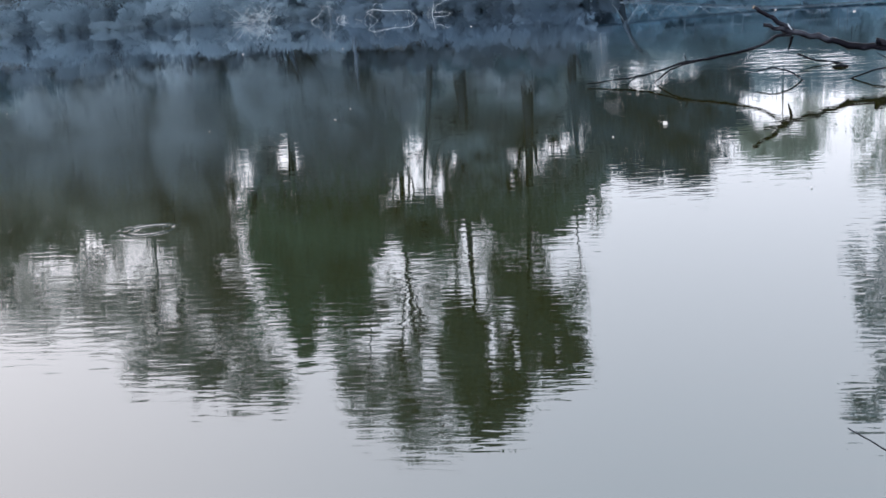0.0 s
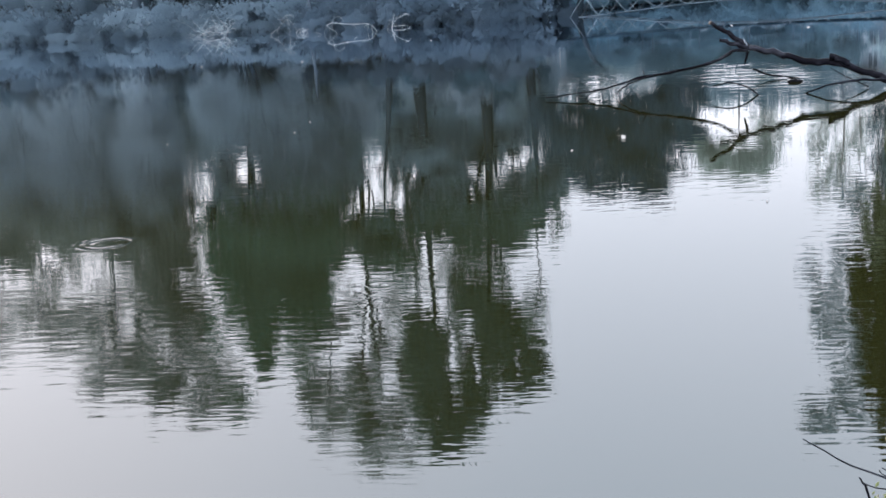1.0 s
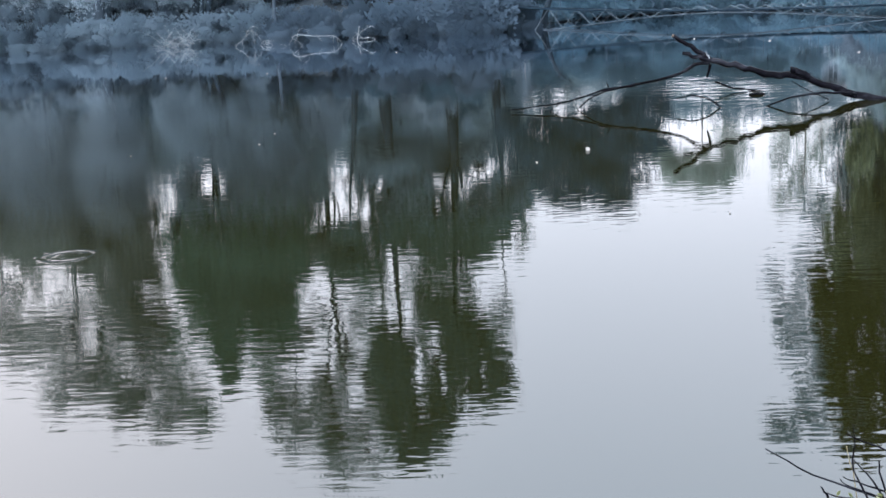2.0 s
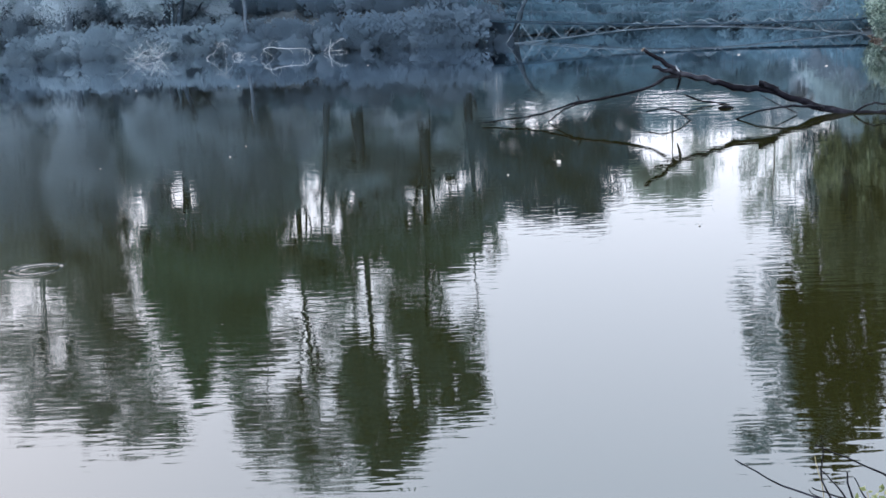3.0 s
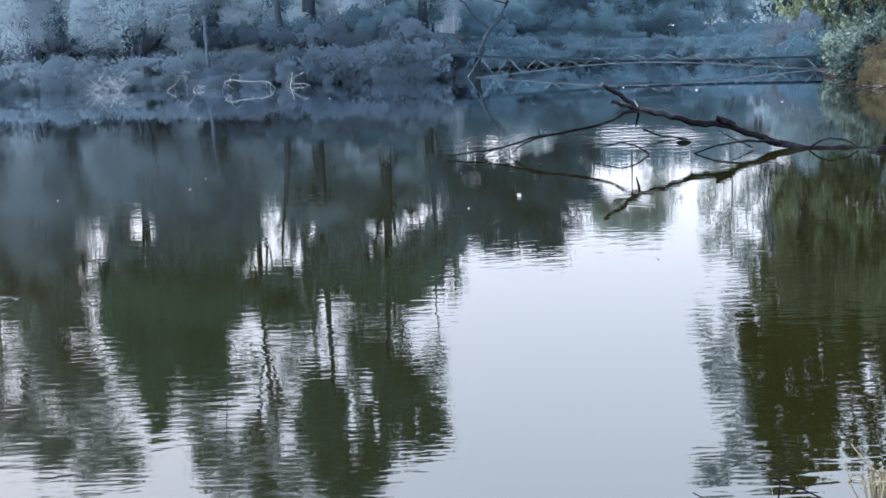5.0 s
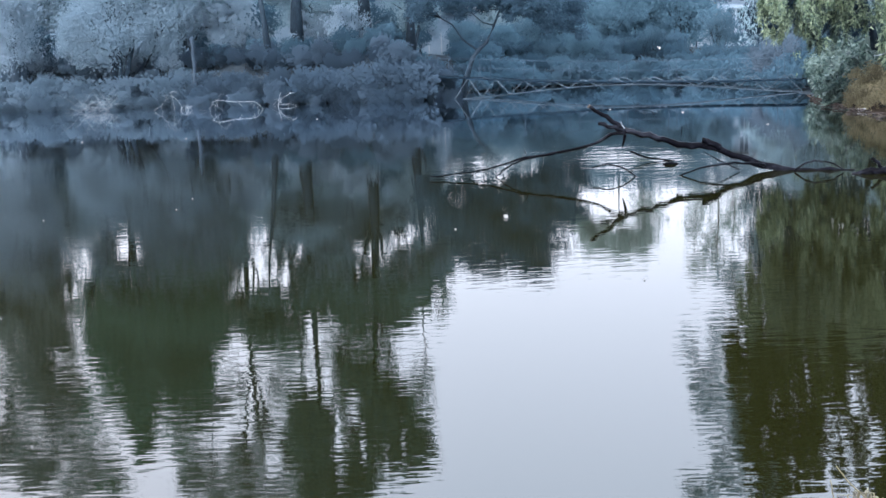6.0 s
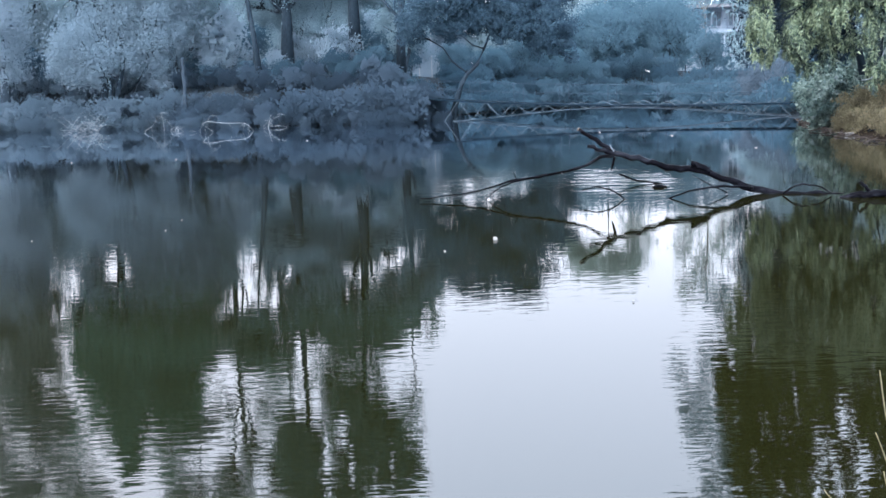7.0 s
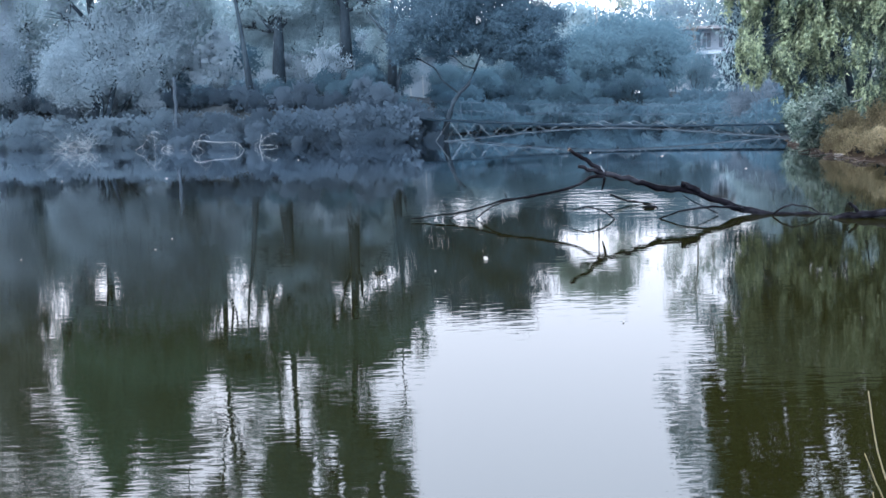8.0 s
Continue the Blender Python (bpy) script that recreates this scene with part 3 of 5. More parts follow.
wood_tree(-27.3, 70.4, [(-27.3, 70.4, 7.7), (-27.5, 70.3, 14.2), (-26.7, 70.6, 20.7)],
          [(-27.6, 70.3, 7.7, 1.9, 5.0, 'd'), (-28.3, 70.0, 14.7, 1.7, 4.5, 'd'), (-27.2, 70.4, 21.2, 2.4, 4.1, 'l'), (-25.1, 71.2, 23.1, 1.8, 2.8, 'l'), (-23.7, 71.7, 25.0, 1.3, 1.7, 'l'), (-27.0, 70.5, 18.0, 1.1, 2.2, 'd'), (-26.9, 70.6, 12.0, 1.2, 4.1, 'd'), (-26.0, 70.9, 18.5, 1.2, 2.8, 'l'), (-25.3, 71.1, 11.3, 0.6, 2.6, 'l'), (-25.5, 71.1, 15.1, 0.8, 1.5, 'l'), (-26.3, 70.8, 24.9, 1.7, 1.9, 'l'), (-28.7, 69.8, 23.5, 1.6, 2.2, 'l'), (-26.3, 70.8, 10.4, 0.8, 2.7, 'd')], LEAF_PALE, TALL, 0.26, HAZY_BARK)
low_lumps = [(-20.8, 68.9, 4.7, 2.9, 2.3, 'd'), (-20.2, 69.1, 13.1, 3.1, 4.3, 'd'), (-22.2, 68.5, 12.4, 1.4, 4.1, 'd'), (-17.5, 69.8, 11.9, 2.0, 5.1, 'd'), (-16.3, 70.1, 9.3, 1.4, 4.1, 'd'), (-17.7, 69.8, 6.2, 2.1, 3.1, 'd'), (-19.5, 69.3, 7.5, 1.6, 1.7, 'd'), (-22.2, 68.5, 7.7, 1.2, 1.6, 'l'), (-22.2, 68.5, 9.1, 0.8, 1.6, 'd'), (-19.5, 69.3, 8.7, 0.6, 1.5, 'd'), (-23.5, 68.1, 11.9, 0.7, 2.6, 'l')]
high_lumps = [(-20.2, 69.1, 19.2, 1.6, 2.7, 'l'), (-18.7, 69.5, 17.5, 1.4, 2.3, 'd'), (-17.3, 69.9, 18.6, 1.0, 2.3, 'l'), (-22.8, 68.3, 15.0, 1.0, 2.5, 'l'), (-20.4, 69.1, 17.1, 2.6, 2.5, 'd'), (-17.8, 69.8, 16.7, 1.5, 2.5, 'd'), (-18.5, 69.6, 20.8, 1.7, 1.7, 'l'), (-21.4, 68.7, 20.2, 1.2, 1.9, 'l'), (-23.2, 68.1, 18.1, 1.0, 3.1, 'l')]
wood_tree(-20.6, 69.0, [(-20.6, 69.0, 7.3), (-20.4, 69.1, 12.4), (-20.4, 69.1, 17.5)],
          low_lumps + high_lumps, LEAF_DUSK, DENSE, 0.3)
wood_tree(-17.0, 71.0, [(-16.9, 71.0, 8.4), (-16.7, 71.1, 14.7), (-17.0, 71.0, 22.0)],
          [(-17.1, 71.0, 23.9, 2.2, 3.0, 'l'), (-18.7, 70.6, 22.5, 1.3, 1.9, 'l'), (-16.1, 71.2, 26.2, 1.6, 2.0, 'l'), (-17.7, 70.8, 19.5, 1.0, 2.1, 'l'), (-15.1, 71.4, 9.0, 1.3, 3.3, 'd'), (-15.5, 71.3, 5.3, 1.6, 2.5, 'd'), (-16.5, 71.1, 13.7, 1.1, 2.7, 'd'), (-18.4, 70.7, 24.9, 1.4, 1.7, 'l'), (-17.5, 70.9, 27.2, 1.3, 1.4, 'l'), (-15.2, 71.4, 8.4, 0.7, 3.1, 'd'), (-13.8, 71.7, 13.9, 1.7, 1.9, 'd'), (-11.8, 72.0, 9.0, 0.7, 2.1, 'l')], LEAF_HAZE_GREY, TALL, 0.24)
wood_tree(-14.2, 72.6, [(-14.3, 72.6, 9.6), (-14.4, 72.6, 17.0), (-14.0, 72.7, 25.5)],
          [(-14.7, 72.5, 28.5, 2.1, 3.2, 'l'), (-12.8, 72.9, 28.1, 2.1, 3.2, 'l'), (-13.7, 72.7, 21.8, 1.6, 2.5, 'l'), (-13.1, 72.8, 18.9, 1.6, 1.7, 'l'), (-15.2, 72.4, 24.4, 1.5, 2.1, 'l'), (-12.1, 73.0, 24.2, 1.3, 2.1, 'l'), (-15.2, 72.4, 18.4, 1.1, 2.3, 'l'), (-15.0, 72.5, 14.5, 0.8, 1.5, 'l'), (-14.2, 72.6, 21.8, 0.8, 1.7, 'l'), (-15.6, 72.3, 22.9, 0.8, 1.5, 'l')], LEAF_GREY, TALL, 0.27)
wood_tree(-9.6, 69.3, [(-9.5, 69.4, 6.5), (-9.6, 69.3, 13.0), (-9.5, 69.4, 19.0), (-9.2, 69.4, 24.0)],
          [(-9.1, 69.4, 25.4, 2.0, 2.8, 'd'), (-10.4, 69.2, 20.4, 1.5, 3.0, 'd'), (-9.6, 69.3, 10.5, 1.4, 3.4, 'd'), (-10.4, 69.2, 16.0, 1.4, 2.0, 'l'), (-8.9, 69.4, 6.0, 1.8, 2.6, 'd'), (-8.2, 69.5, 17.0, 1.2, 3.0, 'l'), (-8.4, 69.5, 9.0, 1.4, 2.0, 'd'), (-10.9, 69.1, 9.3, 0.7, 1.9, 'l'), (-10.6, 69.2, 13.2, 0.8, 1.4, 'l'), (-8.1, 69.5, 26.6, 1.3, 1.5, 'l'), (-10.6, 69.2, 24.0, 1.1, 1.6, 'l'), (-7.0, 69.6, 21.7, 0.9, 1.2, 'l')], LEAF_DARK, DENSE, 0.36)
wood_tree(-5.5, 69.8, [(-5.5, 69.8, 7.7), (-5.7, 69.8, 13.0), (-6.0, 69.7, 18.0), (-5.4, 69.8, 21.5)],
          [(-6.3, 69.7, 18.8, 1.5, 3.8, 'd'), (-4.0, 69.9, 22.0, 1.7, 1.9, 'd'), (-6.6, 69.7, 12.0, 2.2, 2.2, 'd'), (-8.0, 69.5, 21.0, 1.3, 2.4, 'l'), (-6.9, 69.7, 23.6, 1.5, 1.8, 'd'), (-4.2, 69.9, 11.7, 1.9, 2.0, 'd'), (-7.2, 69.6, 6.3, 1.8, 2.2, 'd'), (-4.6, 69.8, 20.2, 1.0, 2.0, 'd'), (-6.4, 69.7, 8.6, 0.9, 1.5, 'd'), (-5.4, 69.8, 15.0, 0.8, 1.2, 'l'), (-7.3, 69.6, 25.2, 1.2, 1.2, 'd'), (-5.0, 69.8, 24.0, 1.1, 1.2, 'l'), (-4.0, 69.9, 8.4, 1.5, 1.9, 'd'), (-4.6, 69.8, 8.2, 1.2, 1.2, 'l')], LEAF_DARK, DENSE, 0.36)
wood_tree(-8.3, 72.5, [(-8.3, 72.5, 7.4), (-8.1, 72.5, 13.7), (-8.0, 72.6, 17.8)],
          [(-8.0, 72.6, 17.8, 1.4, 3.1, 'l'), (-8.6, 72.5, 13.1, 1.1, 2.1, 'l')], LEAF_GREY, SLIM, 0.2)
wood_tree(-2.7, 67.9, [(-2.6, 67.9, 5.8), (-2.5, 68.0, 8.7), (-2.7, 67.9, 14.5)],
          [(-2.5, 68.0, 10.9, 1.6, 1.8, 'd'), (-1.0, 68.0, 8.9, 1.3, 1.9, 'd'), (-2.9, 67.9, 17.4, 0.8, 2.1, 'l'), (-2.3, 68.0, 5.8, 1.7, 1.7, 'd'), (-1.6, 68.0, 12.9, 0.9, 1.0, 'l')], LEAF_DARK, MID, 0.28)
wood_tree(-10.9, 67.1, [(-11.15, 67.1, 4.8), (-11.4, 67, 7.05), (-11.75, 67.2, 9.2), (-12.0, 67.4, 11.6)],
          [(-12.0, 67.4, 13.4, 1.8, 2.1, "d"), (-11.8, 67.4, 11.6, 0.8, 0.8, "d")],
          LEAF_DARK, "slender leaning tree with a round dark crown on the wooded bank", 0.21)
# the deeper rows of the wood: lower, dense trees that close most gaps
inner = []
for x, y, top, m in ((-20, 82, 10, LEAF_HAZE_GREY), (-30, 82, 11, LEAF_DARK), (-26, 86, 10.5, LEAF_GREY)):
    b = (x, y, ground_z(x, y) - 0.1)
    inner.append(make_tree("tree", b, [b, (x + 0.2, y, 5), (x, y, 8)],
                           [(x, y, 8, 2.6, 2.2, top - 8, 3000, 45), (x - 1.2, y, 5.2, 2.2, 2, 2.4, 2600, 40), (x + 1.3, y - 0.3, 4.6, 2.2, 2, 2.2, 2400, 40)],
                           BARK, m, "low bushy tree deep in the wood, tinted for haze", 0.2, 0.26, 0.3, True, "tree", "low trees deep in the wood"))
for i, (x, y, k) in enumerate([(-48, 86, 1.2), (-44, 84, 1.15), (-40.5, 82, 1.2), (-37, 83, 1.15), (-34, 80, 1.2), (-33, 88, 1.2), (-24.5, 80, 0.9), (-22.5, 87, 1.1), (-17.5, 85, 0.85), (-14.2, 83, 0.7),
                                (-11.5, 85, 0.85), (-8.5, 83, 0.8), (-6, 86, 0.85), (-3.2, 88, 0.7), (-28, 79, 1.1), (-52, 90, 1.2), (-38, 90, 1.25), (-43, 92, 1.2)]):
    c = copy_thing(inner[i % 3], pose(x, y, ground_z(x, y) - 0.1, 0, 0, 75 * i))
    c.scale = (k, k, k)

# the crooked tree at the bridge head
make_tree("tree", (0.4, 61.9, 0.0), [(0.22, 61.9, -0.1), (0.42, 61.9, 0.8), (0.62, 61.9, 1.45), (0.84, 61.9, 2.05), (1.15, 61.9, 2.5), (1.66, 61.9, 2.95), (2.07, 61.9, 3.8), (2.4, 61.9, 4.6), (2.6, 61.9, 6.0)],
          [(-0.9, 61.9, 6.2, 1.7, 1.7, 1.5, 6090, 39), (0.3, 61.9, 6.9, 1.4, 1.4, 1.2, 5220, 36), (1.4, 61.9, 8.2, 1.8, 1.7, 1.7, 9280, 50), (3.6, 61.7, 8.3, 1.9, 1.8, 1.8, 10730, 56), (2.0, 61.8, 6.2, 1.3, 1.3, 1.1, 5220, 36),
           (5.2, 61.6, 6.4, 1.6, 1.6, 1.4, 7540, 46), (5.6, 61.5, 5.0, 1.2, 1.2, 0.9, 4060, 24), (3.5, 61.6, 5.9, 1.5, 1.5, 1.2, 5800, 38), (4.4, 61.5, 4.7, 1.2, 1.1, 0.8, 3770, 26), (6.2, 61.5, 4.0, 0.7, 0.8, 0.6, 1450, 16),
           (5.2, 61.4, 3.9, 0.9, 0.8, 0.55, 1885, 18), (6.6, 61.4, 3.1, 0.4, 0.5, 0.35, 348, 8), (2.9, 61.5, 4.6, 0.8, 0.8, 0.6, 1595, 16), (1.9, 61.8, 5.2, 0.8, 0.7, 0.5, 1500, 18), (1.1, 61.8, 5.2, 0.9, 0.9, 0.6, 1500, 18), (1.2, 61.8, 5.4, 0.9, 0.9, 0.7, 1305, 16), (0.2, 61.8, 4.8, 0.9, 0.9, 0.6, 1015, 14), (-1.9, 61.9, 5.0, 0.9, 0.9, 0.8, 1305, 16), (4.0, 61.6, 9.4, 1.0, 1.0, 0.7, 2030, 20)],
          BARK, LEAF_DEEP, "broad dark tree with a crooked leaning trunk at the bridge head", 0.19, 0.15, 0.35, stoutest=0.06)


# ---- bushes ----
def make_bush(name, place, size, leaf, label, n, category="bush", blade=0.17, bark=BARK, group="", sub=40, slim=0.42, facing=2.8):
    """A bush: several stems from one root and leafy lumps that overlap unevenly."""
    root = thing(name, place, label, category, group)
    rx, ry, rz = size
    s, chunks = Shape(), []
    for k in range(6):
        a = RNG.uniform(0, 2 * math.pi)
        c = np.array((math.cos(a) * rx * RNG.uniform(0.1, 0.6), math.sin(a) * ry * RNG.uniform(0.1, 0.6), rz * RNG.uniform(0.7, 1.25)))
        if k == 0:
            c = np.array((0, 0, rz * 0.9))
        s.tube([(0.06 * math.cos(a), 0.06 * math.sin(a), -0.15), c * 0.5 + RNG.normal(size=3) * 0.08 * rx, c], [0.03 + 0.012 * rx, 0.02 + 0.008 * rx, 0.008], 5)
        pts, cen = clump_points(c, (rx * 0.62, ry * 0.62, rz * 0.68), n // 6, sub // 4, 0.36)
        pts[:, 2] = np.abs(pts[:, 2])
        chunks.append(leaves_at(pts, blade, 0.2, slim, facing=facing))
        for q in cen:
            s.tube([c * 0.6, (c * 0.6 + q) / 2, q * 1.03], [0.018, 0.01, 0.004], 3)
    part("stem", s.mesh("stem", bark, True), root)
    part("foliage", quads("foliage", np.concatenate(chunks), leaf), root)
    return root


def spread(proto, x, y, turn, scale):
    c = copy_thing(proto, pose(x, y, ground_z(x, y) - 0.05, 0, 0, turn))
    c.scale = (scale, scale, scale * RNG.uniform(0.85, 1.15))
    return c


def join_copies(name, protos, places, label, category, group=""):
    """One object of many bushes that nobody could count: copies of the prototypes' meshes, joined part by part."""
    root = thing(name, (0, 0, 0), label, category, group, "stuff")
    for k, part_name in enumerate(("stem", "foliage")):
        co, loops, starts, at_v, at_l = [], [], [], 0, 0
        for which, x, y, turn, scale in places:
            me = [c for c in protos[which].children if c.name.startswith(part_name)][0].data
            v = np.empty(len(me.vertices) * 3, dtype=np.float32)
            me.vertices.foreach_get("co", v)
            li, ls = np.empty(len(me.loops), dtype=np.int32), np.empty(len(me.polygons), dtype=np.int32)
            me.loops.foreach_get("vertex_index", li)
            me.polygons.foreach_get("loop_start", ls)
            a, v = radians(turn), v.reshape(-1, 3)
            tall = scale * (0.85 + 0.3 * ((turn * 7.3) % 1.0))
            co.append(np.stack([(v[:, 0] * math.cos(a) - v[:, 1] * math.sin(a)) * scale + x, (v[:, 0] * math.sin(a) + v[:, 1] * math.cos(a)) * scale + y, v[:, 2] * tall + max(ground_z(x, y), -0.3) - 0.08], axis=1))
            loops.append(li + at_v)
            starts.append(ls + at_l)
            at_v, at_l = at_v + len(v), at_l + len(li)
        out = bpy.data.meshes.new(part_name)
        out.vertices.add(at_v)
        out.vertices.foreach_set("co", np.concatenate(co).astype(np.float32).ravel())
        out.loops.add(at_l)
        out.loops.foreach_set("vertex_index", np.concatenate(loops).astype(np.int32))
        starts = np.concatenate(starts).astype(np.int32)
        out.polygons.add(len(starts))
        out.polygons.foreach_set("loop_start", starts)
        out.update(calc_edges=True)
        out.materials.append(me.materials[0])
        part(part_name, out, root)
    return root


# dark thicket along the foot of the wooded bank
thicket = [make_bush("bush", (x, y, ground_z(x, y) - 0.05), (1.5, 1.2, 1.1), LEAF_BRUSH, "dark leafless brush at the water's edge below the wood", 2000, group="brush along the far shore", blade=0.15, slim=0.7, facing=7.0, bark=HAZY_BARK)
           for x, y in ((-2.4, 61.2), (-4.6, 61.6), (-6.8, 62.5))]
# brush farther left: a paler copy, haze put into leaf and stem colour
misty = [make_bush("bush", (x, y, ground_z(x, y) - 0.05), (1.5, 1.2, 1.1), LEAF_BRUSH_HAZED, "leafless brush below the wood, tinted grey for haze", 2000, group="brush along the far shore", blade=0.15, slim=0.7, facing=7.0, bark=HAZY_BARK)
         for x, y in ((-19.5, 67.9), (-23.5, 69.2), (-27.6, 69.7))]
SHORE_X, SHORE_Y = [-60, -32, -21, -13, -8, -3, -0.6], [71, 70, 68.5, 65, 62.5, 60.5, 62.3]
i, x, brush = 0, -0.8, []
while x > -52:
    y = float(np.interp(x, SHORE_X, SHORE_Y))
    brush.append((i % 3, x, y + RNG.uniform(-0.1, 0.3), RNG.uniform(0, 360), RNG.uniform(0.65, 1.05)))
    if i % 2:
        brush.append(((i + 1) % 3, x + RNG.uniform(-0.5, 0.5), y + RNG.uniform(1.4, 2.2), RNG.uniform(0, 360), RNG.uniform(0.65, 0.95)))
    brush.append(((i + 2) % 3, x + RNG.uniform(-0.5, 0.5), y + RNG.uniform(2.8, 3.8), RNG.uniform(0, 360), RNG.uniform(0.6, 0.85)))
    brush.append(((i + 1) % 3, x + RNG.uniform(-0.5, 0.5), y - RNG.uniform(0.5, 0.9), RNG.uniform(0, 360), RNG.uniform(0.45, 0.65)))
    brush.append(((i + 2) % 3, x + 0.5 + RNG.uniform(-0.3, 0.3), y - RNG.uniform(0.4, 0.7), RNG.uniform(0, 360), RNG.uniform(0.4, 0.6)))
    x, i = x - RNG.uniform(0.8, 1.3), i + 1
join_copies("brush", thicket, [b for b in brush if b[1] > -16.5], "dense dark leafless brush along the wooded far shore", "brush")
join_copies("brush", misty, [b for b in brush if b[1] <= -16.5], "dense brush along the wooded far shore, tinted grey for haze", "brush")
# undergrowth among the trunks, its blue-grey leaves and stems tinted for haze
under = [make_bush("bush", (x, y, ground_z(x, y) - 0.1), (2.0, 1.7, 1.7), m, lb, 3000, group="undergrowth of the wood", blade=0.18, slim=0.6, facing=6.0, bark=HAZY_BARK)
         for x, y, m, lb in ((-3.4, 71, LEAF_BLUE, "blue-green shrub among the trunks of the wood"), (-12, 73, LEAF_BLUE, "dusky green shrub among the trunks of the wood"), (-30, 76, LEAF_PALE, "shrub deep among the trunks of the wood, tinted pale grey-green for haze"))]
x, i = -3.4, 0
while x > -50:
    y = float(np.interp(x, SHORE_X, SHORE_Y))
    spread(under[i % 2], x, y + RNG.uniform(3.6, 6.0), RNG.uniform(0, 360), RNG.uniform(0.38, 0.58) if x > -16 else RNG.uniform(0.5, 0.85))
    if x < -14 or i % 2:
        spread(under[(i + 1) % 2 if x > -5 else 2], x + 0.4, y + RNG.uniform(5.5, 7.5), RNG.uniform(0, 360), RNG.uniform(0.6, 0.9))
    x, i = x - RNG.uniform(0.9, 1.5), i + 1
for i, (x, y) in enumerate([(-7, 74), (-10, 76), (-15, 72.5), (-18, 74), (-20.5, 73), (-23.5, 74.5), (-26, 76), (-29, 77), (-32, 78), (-35, 79.5), (-38, 81), (-5, 76),
                            (-13, 78), (-17, 79), (-22, 80), (-27, 81), (-33, 84), (-41, 84), (-45, 86), (-9, 82), (-2.6, 78), (-52, 92), (-48, 93), (-44, 93), (-40, 92), (-36, 92), (-32.5, 92), (-29, 92), (-25.5, 92), (-22, 92), (-18.5, 92), (-15, 92), (-11.5, 91), (-8, 91)]):
    spread(under[2 if i % 3 else 1], x, y, RNG.uniform(0, 360), RNG.uniform(1.0, 1.7))

for k in range(12):
    x = -17.5 - 1.35 * k
    y = float(np.interp(x, SHORE_X, SHORE_Y)) + 3.0 + 0.5 * (k % 2)
    spread(under[2], x, y, 77 * k, 0.52 + 0.1 * (k % 3))
for x, y, k in ((-2.2, 66.2, 0.42), (-0.9, 65.6, 0.4), (0.1, 67.4, 0.45), (-1.5, 68.6, 0.5), (0.9, 69.5, 0.5), (-3.0, 65.2, 0.4)):
    spread(under[1], x, y, 90 * x, k)

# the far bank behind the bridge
far = [make_bush("bush", (x, y, ground_z(x, y) - 0.1), (3.2, 2.6, 3.0), LEAF_HAZE, "large bush on the bank behind the bridge, tinted blue-green for haze", 9000, group="bushes behind the bridge", blade=0.2, sub=80)
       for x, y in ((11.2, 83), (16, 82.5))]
for i, (x, y, k) in enumerate([(13.6, 85.5, 1.3), (8.4, 84.5, 0.85), (20, 88, 0.25), (6, 82, 0.55), (3.2, 80.5, 0.5), (9, 80, 0.55), (13.5, 79.6, 0.5), (17.5, 77, 0.55), (0.5, 78, 0.5), (19, 70, 0.5), (24, 84, 0.25), (6.5, 86, 0.8), (4, 85, 0.5), (1, 83, 0.45), (22.5, 92, 0.25), (26, 95, 0.3), (28, 90, 0.8), (18.6, 95, 0.75), (22.6, 98, 0.3), (27.5, 98, 0.6)]):
    spread(far[i % 2], x, y, 40 * i, k)
slope = [make_bush("bush", (x, y, ground_z(x, y) - 0.05), (1.3, 1.2, 0.8), LEAF_BLUE, "low dark green bush on the slope behind the bridge", 2200, group="low bushes of the slope", blade=0.17) for x, y in ((3, 75.5), (10, 78.3))]
for i in range(80):
    t = i / 80
    x = 0.4 + 15.5 * t + RNG.uniform(-0.5, 0.5)
    edge = 71 + 7 * min(1, x / 6) if x < 6 else (78 - (x - 6) / 7 if x < 13 else 77 - 3 * (x - 13))
    y = edge + 0.3 + 1.5 * (i % 7) + RNG.uniform(-0.3, 0.4)
    spread(slope[i % 2], x, y, 70 * i, RNG.uniform(0.75, 1.2))
for i, (x, y) in enumerate([(16.6, 66), (16.9, 62), (17, 58), (16.6, 55), (17.8, 52), (18, 60), (18.2, 64), (18, 68), (17, 70.5)]):
    spread(slope[i % 2], x, y, 50 * i, 1.2)
# low bushes that hang over the far waterline
for i in range(24):
    x = 0.3 + 15.4 * i / 23
    edge = 71 + 7 * min(1, x / 6) if x < 6 else (78 - (x - 6) / 7 if x < 13 else 77 - 3 * (x - 13))
    c = spread(slope[i % 2], x, edge + 0.15, 47 * i, RNG.uniform(0.65, 0.9))
    c.location.z = -0.05
# bushes that line the shore beyond the bridge end
for k in range(13):
    x, y = 13.5, 54 + 1.6 * k
    while ground_z(x, y) < 0.05 and x < 20:
        x += 0.1
    spread(slope[k % 2], x - 0.2, y, 65 * k, RNG.uniform(0.8, 1.1)).location.z = -0.12
    spread(slope[(k + 1) % 2], x + 1.6, y + 0.5, 40 * k, RNG.uniform(1.0, 1.3))
# far trees tinted pale as haze, closing the view above the slope
veil = []
for x, y in ((-9.5, 108), (12, 108)):
    b = (x, y, ground_z(x, y) - 0.1)
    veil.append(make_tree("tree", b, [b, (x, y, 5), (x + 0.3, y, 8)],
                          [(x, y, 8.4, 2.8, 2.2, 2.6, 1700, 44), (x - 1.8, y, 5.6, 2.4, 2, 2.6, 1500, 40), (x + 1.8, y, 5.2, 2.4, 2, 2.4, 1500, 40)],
                          BARK, LEAF_GREY, "tree far behind the pond, tinted pale for haze", 0.2, 0.4, 0.3, True, "tree", "far pale trees"))
